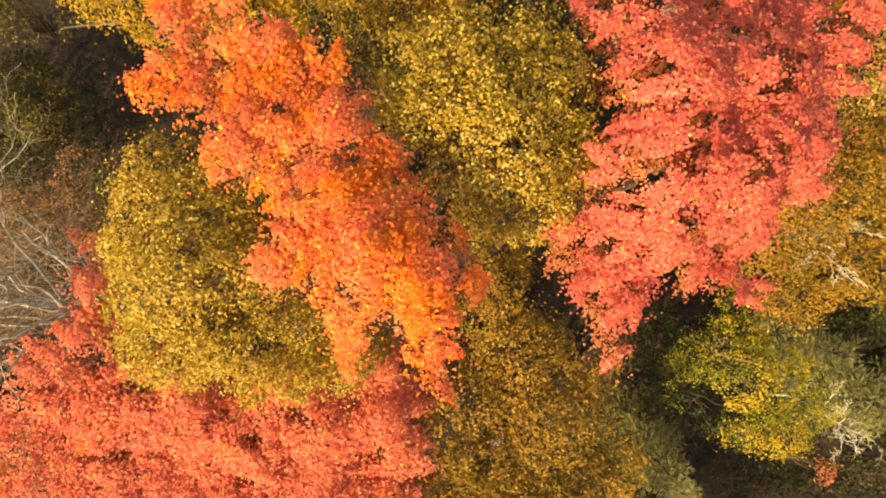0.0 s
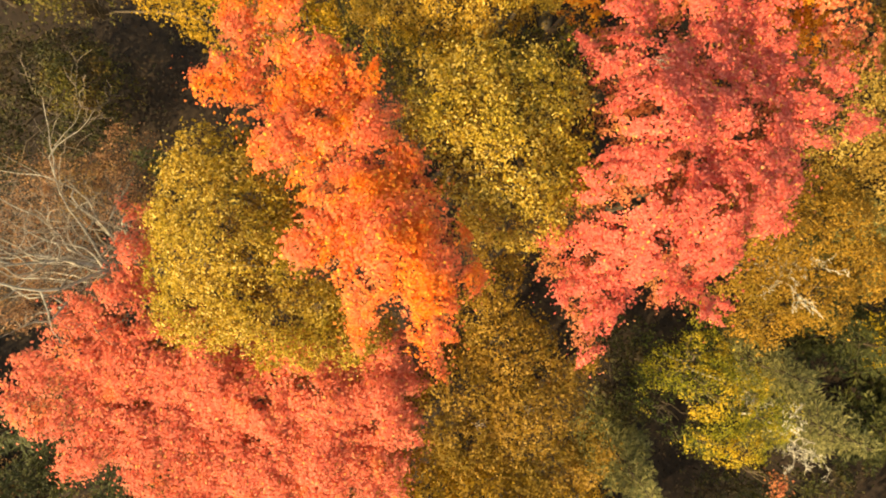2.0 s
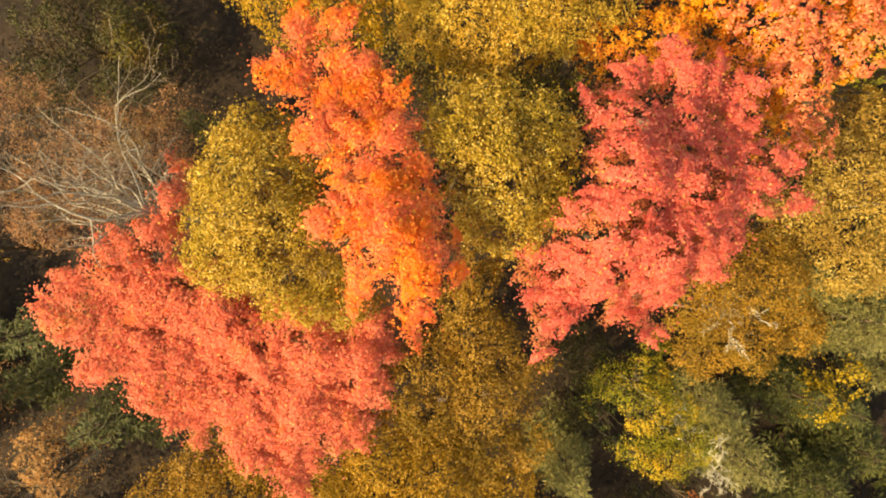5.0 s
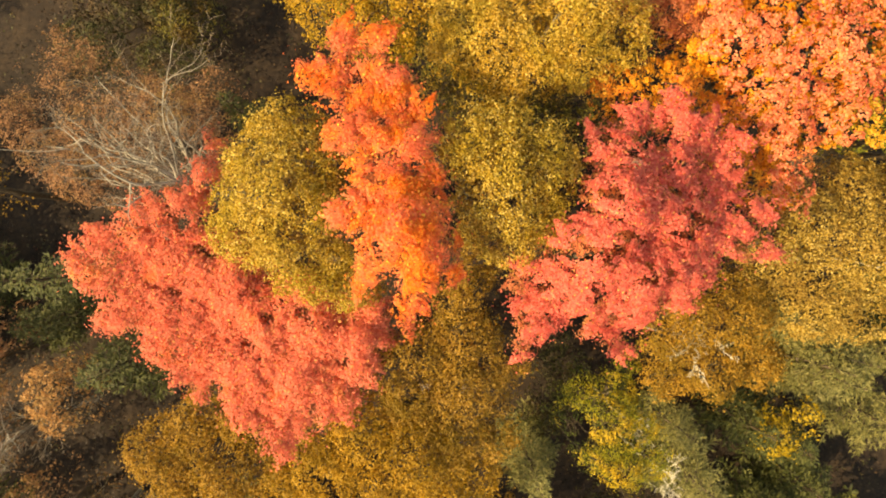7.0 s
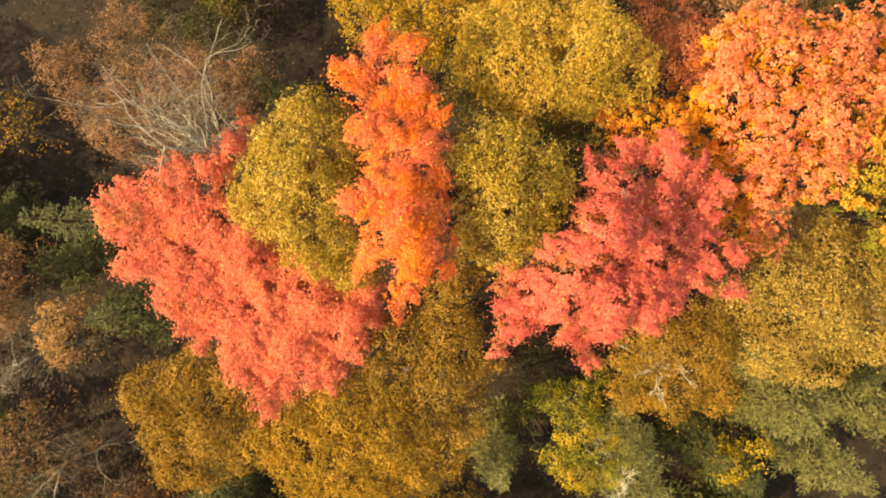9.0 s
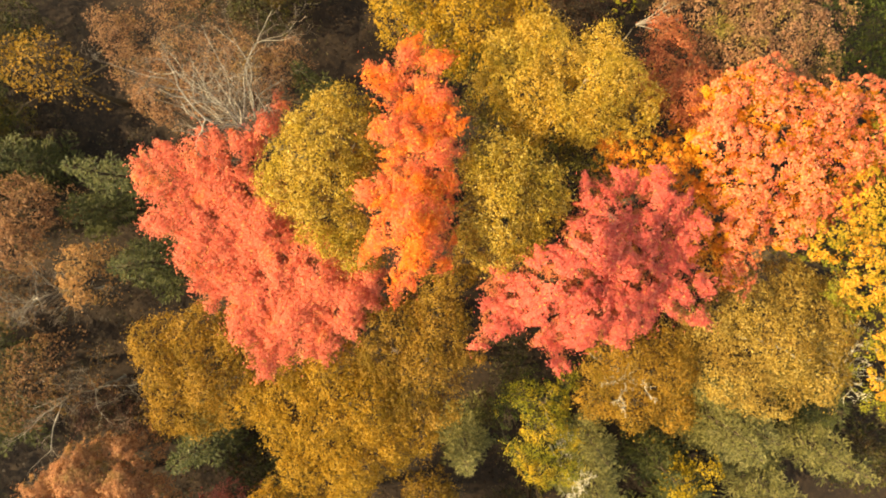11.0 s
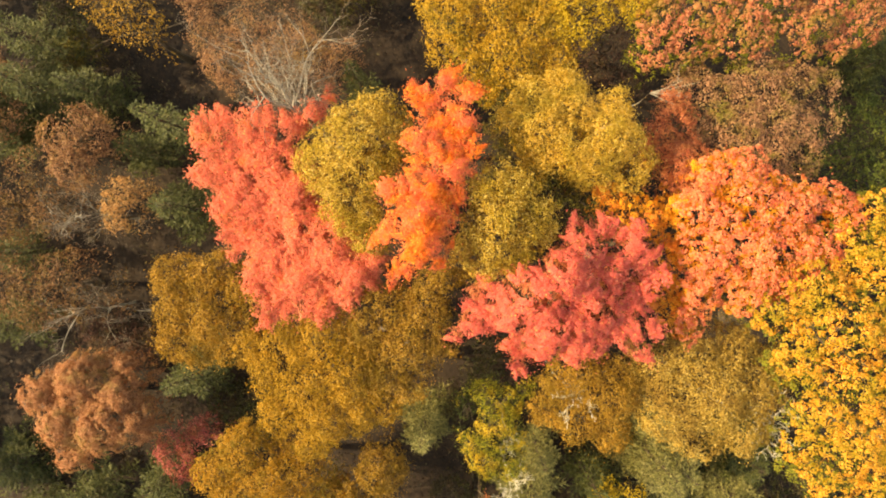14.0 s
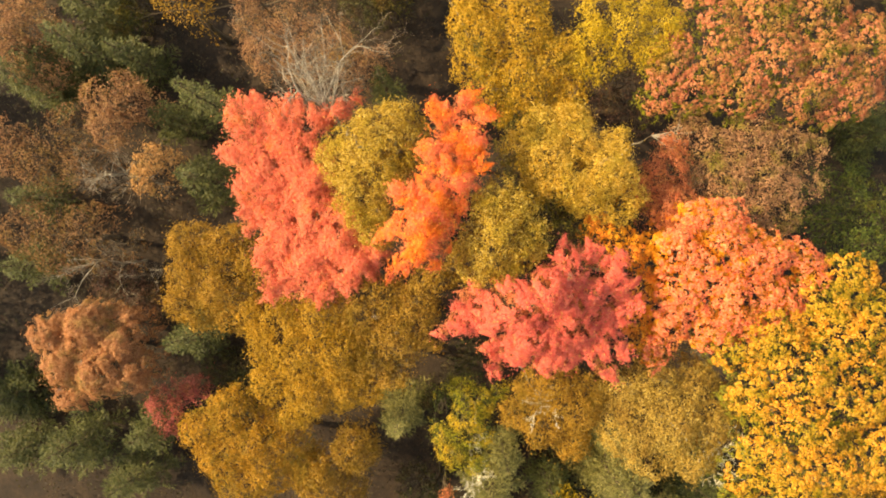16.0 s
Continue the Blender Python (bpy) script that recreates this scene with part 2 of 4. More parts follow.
def crown_pads(lobes, style, rng):
    """Pad centres over the joined domes of a crown, kept apart from one another, the way each points outwards,
    the way its surface faces, its radius, its dome and its tier."""
    thick, wide = STYLES[style][:2]
    apart, relief, margin = STYLES[style][8], STYLES[style][11], 0.58 * wide * STYLES[style][2]
    dome = np.array(lobes, float)
    spot, r = dome[:, :2], dome[:, 3]
    mid = np.column_stack([spot, dome[:, 2] - np.minimum(r * 0.95, 1.3) - 0.1])
    heart = (spot * (r ** 2)[:, None]).sum(0) / (r ** 2).sum()
    seed = int(rng.integers(1 << 30))

    def nearness(q):
        return np.sqrt(((q[:, None] - spot[None]) ** 2).sum(-1)) / r

    def height(q):
        h = dome[:, 2] - 0.75 * r * np.minimum(nearness(q), 1.6) ** 2
        top = h.max(1)
        smooth = top + 0.2 * np.log(np.exp((h - top[:, None]) / 0.2).sum(1))
        flat = np.column_stack([q, np.zeros(len(q))])
        return smooth + relief * (2 * lumps(flat, 0.5, np.random.default_rng(seed)) - 1)

    low, high = (spot - r[:, None]).min(0) - 0.2, (spot + r[:, None]).max(0) + 0.2
    at, way, face, size, owner, tiers = [], [], [], [], [], []
    for tier in (0, 1, 2):
        n = int(thick * np.prod(high - low) * (5.0, 2.0, 1.2)[tier])
        q = rng.uniform(low, high, (n, 2))
        c = nearness(q)
        rag = np.array([noise.noise(Vector((*k, 7.0)) * 1.6) + 0.5 * noise.noise(Vector((*k, 3.0)) * 4.0) for k in q])
        edge = c.min(1) - 0.30 * rag
        inside = (r * (1 - c) - np.minimum(margin, 0.4 * r)).max(1) + 0.24 * rag
        pick = (inside > 0) if tier < 2 else (inside > 0.05) & (edge > 0.6)
        q, c, edge = q[pick], c[pick], edge[pick]
        z = height(q)
        e = 0.15
        slope = np.column_stack([height(q + [e, 0]) - height(q - [e, 0]), height(q + [0, e]) - height(q - [0, e])]) / (2 * e)
        normal = unit(np.column_stack([-slope, np.ones(len(q))]))
        z = z - (0.0, 0.55, 1.3)[tier] - rng.random(len(q)) * (0.18, 0.9, 2.2)[tier] - 0.35 * np.maximum(edge - 0.8, 0)
        out = unit(-slope * 0.8 + unit(q - heart) * 0.6 + rng.normal(0, 0.45, q.shape))
        own = wide * rng.uniform(0.6, 1.4, len(q)) * (1 - 0.3 * np.clip(edge - 0.6, 0, 0.4))
        kept = np.zeros((0, 4))
        for i in range(len(q)):
            me = np.array([q[i, 0], q[i, 1], z[i] * 0.6, own[i]])
            gap = kept[:, :3] - me[:3]
            if len(kept) and ((gap ** 2).sum(1) < (apart * (own[i] + kept[:, 3])) ** 2).any():
                continue
            kept = np.vstack([kept, me])
            at.append((q[i, 0], q[i, 1], z[i])), way.append((out[i, 0], out[i, 1], 0.15)), face.append(normal[i])
            size.append(own[i]), owner.append(int(c[i].argmin())), tiers.append(min(tier, 1))
    return np.array(at), unit(np.array(way)), np.array(face), np.array(size), np.array(owner), np.array(tiers), mid


def broadleaf(name, label, lobes, style, colour, seed, base=None, bark=BARK, leaf=1.0, fill=1.0, inner="", twigs=90, dead=(), inside=0.4):
    """A leafy tree: trunk, limbs to the domes of its crown, twigs to the tufts, and the leaves."""
    rng = np.random.default_rng(seed)
    noise.seed_set(seed + 1)
    stretch, rise, blade, layers, loose, uneven = STYLES[style][2:8]
    taper = 0.25 if style == "bold" else 0.55
    at, way, normal, size, owner, tiers, mid = crown_pads(lobes, style, rng)
    top = max(l[2] for l in lobes)
    if base is None:
        w = np.array([l[3] ** 2 for l in lobes])
        base = (mid[:, :2] * w[:, None]).sum(0) / w.sum()
    foot = np.array([base[0], base[1], 0.0])
    tree = new(name)
    tree.location = foot
    tagged(tree, label, "tree")
    girth = 0.012 * top + 0.025 * math.sqrt(sum(l[3] ** 2 for l in lobes))
    line = bend((0, 0, -0.15), (rng.normal(0, 0.15), rng.normal(0, 0.15), top * 0.78), 0, rng, 8, 0.008)
    swell = np.array([1.5, 1.05, 0.95, 0.85, 0.72, 0.56, 0.4, 0.2])
    link_mesh("trunk", *tube(line, girth * swell, 9), bark, tree, True)
    ends = mid - foot
    order = np.argsort([-l[3] for l in lobes])[:9]
    for i in order:
        start = line[2 + int(rng.integers(0, 4))]
        p = bend(start, ends[i], 0.12 * np.linalg.norm(ends[i] - start), rng, 6, 0.03)
        link_mesh("limb", *tube(p, np.linspace(girth * 0.45, 0.025, 6), 6), bark, tree, True)
    stems = []
    for k in rng.permutation(len(at))[:min(len(at), twigs)]:
        a = ends[owner[k]] + rng.normal(0, 0.12, 3)
        stems.append(tube(bend(a, at[k] - foot, 0.08, rng, 4, 0.05), np.linspace(0.022, 0.005, 4), 4))
    tagged(link_mesh("branchwork", *joined(stems), bark, tree), kind="stuff")
    for spot in dead:
        sprigs, a = [], np.array(spot) - foot - [0, 0, 0.25]
        turn = rng.uniform(0, 2 * math.pi)
        for _ in range(9):
            t = turn + rng.normal(0, 0.5)
            d = np.array([math.cos(t), math.sin(t), rng.uniform(0.2, 0.7)])
            sprigs.append(tube(bend(a + rng.normal(0, 0.07, 3), a + d * rng.uniform(0.15, 0.32), 0.03, rng, 5, 0.07), np.linspace(0.008, 0.003, 5), 4))
        link_mesh("dead_branch", *joined(sprigs), BARE_TWIG, tree)
    # leaves, pad by pad: a domed tuft that reaches outwards, thinner towards its rim
    area = math.pi * size ** 2 * stretch
    blade = blade * leaf
    per = np.maximum(4, area * layers * fill * np.where(tiers == 1, inside, 1.0) * rng.uniform(0.65, 1.3, len(at)) / (0.36 * blade ** 2)).astype(int)
    k = np.repeat(np.arange(len(at)), per)
    n = len(k)
    over = unit(normal + rng.normal(0, 0.16, normal.shape))
    cross = unit(np.cross(over, way) + 1e-6)
    out = np.cross(cross, over)
    turn, far = rng.uniform(0, 2 * math.pi, n), rng.random(n) ** 0.62 * rng.normal(1, 0.12, n)
    u, v = np.cos(turn) * far, np.sin(turn) * far
    v = v * (1 - taper * u)
    tall = (1 - np.minimum(far, 1.1) ** 2) * rise * rng.uniform(0.1, 1.0, n) ** 0.5 + rng.normal(0, 0.07, n)
    R = size[k][:, None]
    p = at[k] + R * (out[k] * (u * stretch)[:, None] + cross[k] * v[:, None] + over[k] * tall[:, None])
    p[:, 2] -= (0.22 * size[k] * np.maximum(u, 0) ** 2)
    stray = rng.random(n) < loose
    p[stray] += rng.normal(0, 0.17, (stray.sum(), 3))
    face = over[k] * 0.8 + out[k] * (u * 0.55)[:, None] + cross[k] * (v * 0.55)[:, None] + rng.normal(0, uneven, p.shape) + [0, 0, 0.2]
    length = blade * rng.uniform(0.55, 1.35, n)
    # holes in the upper tier, a little longer along x than across
    share, hole = STYLES[style][9:11]
    bumps = lumps(p * ([0.65, 1.3, 0.8] if style == "layered" else [0.72, 1.15, 0.8]), hole, rng) + rng.normal(0, 0.02, n)
    keep = (bumps < np.quantile(bumps, 1 - share)) | (tiers[k] == 1)
    p[:, 2] -= 0.7 * hole * np.maximum(bumps - 0.5, 0) * 2
    p, face, length, k = p[keep], face[keep], length[keep], k[keep]
    # some inner tints put the shade of crown gaps into the colour
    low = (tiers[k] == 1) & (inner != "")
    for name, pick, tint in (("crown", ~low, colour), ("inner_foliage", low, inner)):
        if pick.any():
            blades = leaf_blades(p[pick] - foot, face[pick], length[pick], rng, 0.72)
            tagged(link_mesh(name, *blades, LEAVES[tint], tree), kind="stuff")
    return tree


def conifer(name, label, x, y, height, reach, colour, seed, lean=(0, 0), leaf=1.0):
    """A conifer: trunk, whorls of drooping boughs, and needle sprays along them."""
    rng = np.random.default_rng(seed)
    tree = new(name)
    tree.location = (x, y, 0)
    tagged(tree, label, "tree")
    tip = np.array([lean[0], lean[1], height])
    line = bend((0, 0, -0.1), tip, 0, rng, 9, 0.004)
    link_mesh("trunk", *tube(line, np.linspace(0.016 * height, 0.012, 9), 8), BARK, tree, True)
    sprays_at, sprays_way, sprays_len, boughs = [], [], [], []
    z = height * 0.16
    while z < height - 0.12:
        s = z / height
        long = reach * (1 - s) ** 0.75 * 1.08 + 0.08
        for turn in np.linspace(0, 2 * math.pi, 6 if s < 0.5 else 5, endpoint=False) + rng.uniform(0, 1.0):
            turn += rng.normal(0, 0.22)
            far = long * rng.uniform(0.5, 1.2)
            d = np.array([math.cos(turn), math.sin(turn), 0])
            start = tip * s
            end = start + d * far + [0, 0, far * rng.uniform(-0.22, 0.1) + 0.16 * s * far]
            p = bend(start, end, 0.05 * far, rng, 5, 0.02)
            boughs.append(tube(p, np.linspace(0.010 + 0.012 * far, 0.004, 5), 3))
            side = np.array([-d[1], d[0], 0])
            # tufts along the bough and along its side twigs, which stand apart like the barbs of a feather
            twigs = max(3, int(far / 0.15))
            for j in range(-1, twigs):
                u = 0.2 + 0.8 * (j + rng.uniform(0.2, 0.8)) / twigs if j >= 0 else 0.3
                way = d if j < 0 else unit(d * 0.75 + side * (1 if j % 2 else -1) + rng.normal(0, 0.12, 3))
                reach_out = far * 0.7 if j < 0 else (0.40 * far * (1.08 - u) + 0.06) * rng.uniform(0.7, 1.2)
                m = np.arange(0.05, reach_out + 0.06, 0.12)
                q = start + (end - start) * u + way * m[:, None]
                if j < 0:
                    q = start + (end - start) * (0.3 + 0.72 * m / max(reach_out, 0.1))[:, None]
                q[:, 2] += 0.05 * far * 4 * u * (1 - u) - (0.2 * m if j >= 0 else 0)
                q += rng.normal(0, 0.02, q.shape)
                sprays_at.append(q), sprays_way.append(np.tile(way, (len(q), 1))), sprays_len.append(np.full(len(q), 0.17 + 0.04 * far))
        z += height * 0.078 * (1.1 - 0.5 * s)
    tagged(link_mesh("branchwork", *joined(boughs), BARK, tree), kind="stuff")
    at, way, length = np.concatenate(sprays_at), np.concatenate(sprays_way), np.concatenate(sprays_len)
    # every spray is a fan of three narrow needle tufts
    k = np.repeat(np.arange(len(at)), 3)
    w = unit(way[k] + rng.normal(0, 0.34, (len(k), 3)) + [0, 0, 0.12])
    size = length[k] * rng.uniform(0.65, 1.35, len(k)) * leaf
    mid = at[k] + w * (size * 0.4)[:, None]
    side = unit(np.cross(w, [0, 0, 1.0]) + rng.normal(0, 0.3, w.shape))
    thin = side * (size * 0.12)[:, None]
    half = w * (size * 0.5)[:, None]
    v = np.stack([mid - half, mid + thin, mid + half, mid - thin], 1).reshape(-1, 3)
    tagged(link_mesh("foliage", v, np.arange(len(v)).reshape(-1, 4), LEAVES[colour], tree), kind="stuff")
    return tree


def bare_tree(name, label, x, y, foot_z, height, reach, seed, bark=PALE_BARK, limbs=9, thick=0.16, fork=0.35, lean=(0, 0), fine=1.0, reach_up=1.0, steep=(0.45, 1.0), fan=None, crook=0.16, twig_bark=None):
    """A leafless tree: a trunk and crooked limbs, each limb one mesh with its branches and twigs."""
    rng = np.random.default_rng(seed)
    tree = new(name)
    tree.location = (x, y, foot_z)
    tagged(tree, label, "tree")
    line = bend((0, 0, -0.1), (lean[0], lean[1], height * 0.8), 0, rng, 8, 0.012)
    link_mesh("trunk", *tube(line, thick * np.array([1.4, 1.1, 1, 0.9, 0.75, 0.55, 0.32, 0.05]), 9), bark, tree, True)

    def grow(start, d, far, girth, level, pieces, twigs):
        steps = (7, 5, 4, 3)[level]
        p = [np.array(start, float)]
        way = np.array(d, float)
        for _ in range(steps):
            way = unit(way + rng.normal(0, crook, 3) + [0, 0, 0.05])
            p.append(p[-1] + way * far / steps)
        (pieces if level < 2 else twigs).append(tube(p, np.linspace(girth, max(girth * 0.35, 0.004), steps + 1), (6, 4, 3, 3)[level]))
        if level < 3:
            for _ in range(int(round((6, 5, 4)[level] * fine * rng.uniform(0.7, 1.3)))):
                i = int(rng.integers(2, steps + 1))
                out = unit(way * 0.7 + rng.normal(0, 0.6, 3) + [0, 0, 0.1])
                grow(p[i], out, far * rng.uniform(0.3, 0.65), max(girth * rng.uniform(0.3, 0.55), 0.006), level + 1, pieces, twigs)

    for i in range(limbs):
        a = 2 * math.pi * (i + rng.uniform(-0.3, 0.3)) / limbs
        if fan:  # all limbs to one side
            a = radians(fan[0] + fan[1] * ((i * 0.618) % 1 - 0.5))
        s = fork + (0.95 - fork) * reach_up * i / limbs
        start = line[min(7, int(s * 8))]
        rise = rng.uniform(*steep)
        far = min(reach * rng.uniform(0.6, 1.15), (height - start[2]) / max(rise, 0.3) * 1.25)
        pieces, twigs = [], []
        grow(start, unit(np.array([math.cos(a), math.sin(a), rise])), far, thick * rng.uniform(0.2, 0.42), 0, pieces, twigs)
        limb = link_mesh("limb", *joined(pieces), bark, tree, True)
        tagged(link_mesh("twigwork", *joined(twigs), twig_bark or bark, limb), "thin brown grey twigs" if twig_bark else "", kind="stuff")
    return tree


# ---- ground, litter and undergrowth ----
def axis_steps():
    near = np.linspace(-45, 45, 121)
    far = np.array([60, 90, 150, 300, 700, 2000.0])
    return np.concatenate([-far[::-1], near, far])


steps = axis_steps()
gx, gy = np.meshgrid(steps, steps, indexing="ij")
noise.seed_set(4)
gz = np.array([0.35 * noise.noise(Vector((a * 0.09, b * 0.09, 0))) + 0.09 * noise.noise(Vector((a * 0.6, b * 0.6, 3))) for a, b in zip(gx.ravel(), gy.ravel())]) - 0.15
k = len(steps)
cell = (np.arange(k - 1)[:, None] * k + np.arange(k - 1)[None]).ravel()
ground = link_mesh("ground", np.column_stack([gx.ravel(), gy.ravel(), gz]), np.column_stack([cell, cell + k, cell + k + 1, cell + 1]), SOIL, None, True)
tagged(ground, "dark forest soil under fallen leaves, toned darker for shade", "ground", kind="structure")

rng = np.random.default_rng(11)
n = 22000
p = np.column_stack([rng.uniform(-27, 27, n), rng.uniform(-32, 27, n), rng.uniform(0.05, 0.32, n)])
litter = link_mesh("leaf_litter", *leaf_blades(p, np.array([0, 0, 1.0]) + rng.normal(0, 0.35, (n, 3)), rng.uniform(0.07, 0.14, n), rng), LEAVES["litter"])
tagged(litter, "brown fallen leaves over the forest soil, toned dark for shade", "leaf litter", kind="stuff")

for colour, count, label in (("brush", 1000, "green brush growing under the trees, toned dark for shade"), ("litter", 1000, "brown leafy brush under the trees, toned dark for shade")):
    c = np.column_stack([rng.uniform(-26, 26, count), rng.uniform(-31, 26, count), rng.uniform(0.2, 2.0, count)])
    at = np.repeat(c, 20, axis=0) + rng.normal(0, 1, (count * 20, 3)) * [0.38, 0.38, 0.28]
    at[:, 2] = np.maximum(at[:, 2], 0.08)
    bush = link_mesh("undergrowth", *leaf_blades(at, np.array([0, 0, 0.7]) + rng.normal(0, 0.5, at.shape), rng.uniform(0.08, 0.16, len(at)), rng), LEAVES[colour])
    tagged(bush, label, "undergrowth", kind="stuff")


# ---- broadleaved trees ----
# maroon inner leaves: reddish shade of the gaps, held in the leaf colour
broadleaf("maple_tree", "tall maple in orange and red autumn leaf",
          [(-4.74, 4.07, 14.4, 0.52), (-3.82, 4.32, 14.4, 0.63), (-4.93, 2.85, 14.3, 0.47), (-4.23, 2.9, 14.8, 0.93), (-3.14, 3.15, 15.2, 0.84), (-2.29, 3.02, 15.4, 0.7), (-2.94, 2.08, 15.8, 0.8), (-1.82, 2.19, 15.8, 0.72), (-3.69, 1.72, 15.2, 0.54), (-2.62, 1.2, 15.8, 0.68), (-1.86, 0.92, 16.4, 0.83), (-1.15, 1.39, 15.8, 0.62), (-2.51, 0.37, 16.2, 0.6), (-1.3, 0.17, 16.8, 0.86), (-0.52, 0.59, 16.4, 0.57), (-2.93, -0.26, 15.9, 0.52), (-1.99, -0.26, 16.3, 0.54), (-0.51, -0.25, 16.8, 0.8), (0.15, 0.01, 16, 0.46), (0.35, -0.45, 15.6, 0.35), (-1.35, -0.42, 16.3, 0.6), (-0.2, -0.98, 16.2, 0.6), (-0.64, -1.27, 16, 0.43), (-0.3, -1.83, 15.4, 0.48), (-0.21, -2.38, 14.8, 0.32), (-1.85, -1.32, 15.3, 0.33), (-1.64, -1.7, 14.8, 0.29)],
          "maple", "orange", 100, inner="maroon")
# umber inside: the olive-brown shade between tufts, put into the inner leaf colour
broadleaf("birch_tree", "round birch with olive yellow leaves beside an orange maple",
          [(-4.8, -0.23, 15.2, 1.68), (-5.82, 1.03, 14.2, 1.17), (-6.41, 0.08, 14, 0.91), (-6.21, -1.16, 14, 0.87), (-5.43, -1.85, 14, 1.05), (-4.19, -1.86, 14.3, 1.1), (-4.06, -0.7, 13.6, 1.03), (-4.41, 0.71, 13.4, 0.99), (-5.29, 1.55, 13.5, 0.84), (-6.03, 1.87, 13.7, 0.54), (-3.08, -2.38, 13.8, 0.82), (-2.24, -2.37, 13.6, 0.64), (-4.01, -2.46, 13.5, 0.72), (-2.84, -1.46, 13.8, 0.57), (-1.77, -2.09, 13.2, 0.5), (-2.25, -1.8, 13.4, 0.52), (-6.35, -2.22, 13.3, 0.58)],
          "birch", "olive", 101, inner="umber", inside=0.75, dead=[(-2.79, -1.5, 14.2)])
broadleaf("maple_tree", "wide coral red maple spreading below a round birch",
          [(-11.26, -4.71, 9.5, 0.43), (-10.34, -4.07, 10, 0.74), (-10.03, -5.33, 10, 0.63), (-10.66, -5.17, 9.8, 0.5), (-8.74, -4.97, 10.9, 0.87), (-9.3, -2.86, 11, 0.92), (-8.69, -3.96, 11.4, 1.3), (-8.92, -6.06, 10.2, 0.8), (-8.26, -1.88, 12.3, 0.7), (-7.97, -0.72, 12.6, 0.49), (-8.16, 0.17, 12.6, 0.37), (-7.38, -4.98, 11.6, 1.45), (-7.23, -3.25, 12.2, 1.17), (-7.28, -6.45, 10.6, 0.78), (-5.75, -3.87, 12.4, 1.31), (-5.62, -5.55, 11.8, 1.51), (-5.93, -6.83, 10.5, 0.79), (-4.22, -4.14, 12.6, 1.29), (-3.93, -5.85, 11.8, 1.35), (-4.15, -7.27, 10.6, 0.85), (-2.71, -3.8, 12.7, 1.21), (-2.38, -5.31, 12, 1.26), (-2.62, -6.88, 10.8, 1.04), (-2.41, -8.07, 9.8, 0.5), (-1.57, -3.42, 12.6, 0.94), (-1.23, -4.54, 12.2, 0.97), (-1.23, -6.01, 11, 0.8), (-0.82, -3.53, 12, 0.57), (-3.59, -3.2, 12.8, 0.9), (-1.25, -2.73, 12.6, 0.61)],
          "feather", "coral", 102, inner="maroon", inside=0.4, leaf=1.1)
broadleaf("birch_tree", "olive yellow birch with thin glittering leaves between two maples",
          [(-0.5, 3.16, 15.3, 0.77), (0.32, 3.57, 15.4, 0.79), (1.36, 3.71, 15.2, 0.8), (-0.31, 2.23, 15.6, 0.6), (0.66, 2.38, 15.9, 0.98), (1.8, 2.71, 15.4, 0.83), (0.39, 1.35, 15.6, 0.63), (1.26, 1.4, 15.7, 0.97), (2.19, 1.79, 15, 0.68), (1.1, 0.63, 15, 0.59), (1.92, 0.67, 14.8, 0.6), (-0.99, 3.58, 14.8, 0.56), (2.16, 3.43, 14.8, 0.5), (-0.8, 2.66, 14.5, 0.54), (-0.18, 1.66, 14.7, 0.53), (0.47, 0.72, 14.4, 0.52)],
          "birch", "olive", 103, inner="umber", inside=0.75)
broadleaf("maple_tree", "pink red maple with layered feathery boughs",
          [(3.51, 5.43, 13.6, 0.64), (4.41, 6.0, 14.2, 0.66), (5.24, 5.86, 14.3, 0.75), (6.17, 5.67, 14.2, 0.62), (3.06, 4.46, 13.6, 0.72), (3.71, 4.15, 15.4, 0.89), (4.92, 4.32, 15.2, 0.97), (6.37, 4.49, 14.6, 0.87), (3.33, 3.0, 14.8, 0.77), (3.93, 2.88, 16.3, 0.95), (5.41, 3.05, 15.6, 1.07), (7.01, 3.39, 14.6, 0.87), (8.2, 3.46, 13.8, 0.4), (7.66, 4.47, 14, 0.53), (3.03, 1.8, 15.4, 0.64), (3.71, 1.74, 16.2, 0.96), (4.92, 1.77, 15.9, 1.04), (6.44, 2.16, 14.9, 0.92), (2.99, 0.76, 14.8, 0.8), (3.86, 0.67, 15.6, 0.94), (5.2, 0.69, 15.1, 0.97), (6.34, 1.33, 14.6, 0.81), (2.28, 0.2, 14, 0.53), (2.7, -0.43, 14, 0.63), (3.49, -0.09, 14.6, 0.67), (4.85, -0.24, 14.3, 0.75), (3.2, -1.12, 13.2, 0.59), (3.24, -1.8, 12.5, 0.4), (3.59, -2.28, 12, 0.24), (5.57, -0.76, 13.3, 0.44)],
          "layered", "pink", 104, inner="maroon", dead=[(3.77, 3.05, 16.3), (3.96, 0.91, 15.6), (3.56, 3.94, 16.0)])
broadleaf("birch_tree", "brownish olive tree in thin leaf between the maples",
          [(0.94, -1.62, 12.3, 0.81), (0.84, -3.46, 12, 1.28), (1.83, -2.4, 12, 1.12), (0.73, -5.0, 11.8, 1.06), (2.36, -4.24, 12, 1.52), (3.26, -3.37, 10.2, 1.0), (3.83, -5.08, 10.4, 1.09), (2.64, -5.89, 11.3, 1.15), (-0.22, -3.92, 12, 0.75), (1.31, -0.86, 12.5, 0.69), (1.05, -0.08, 12.2, 0.74), (0.56, 0.69, 12.2, 0.65)],
          "fine", "umber", 105, leaf=1.08, dead=[(1.03, -4.34, 12.1), (2.28, -4.02, 12.0)])
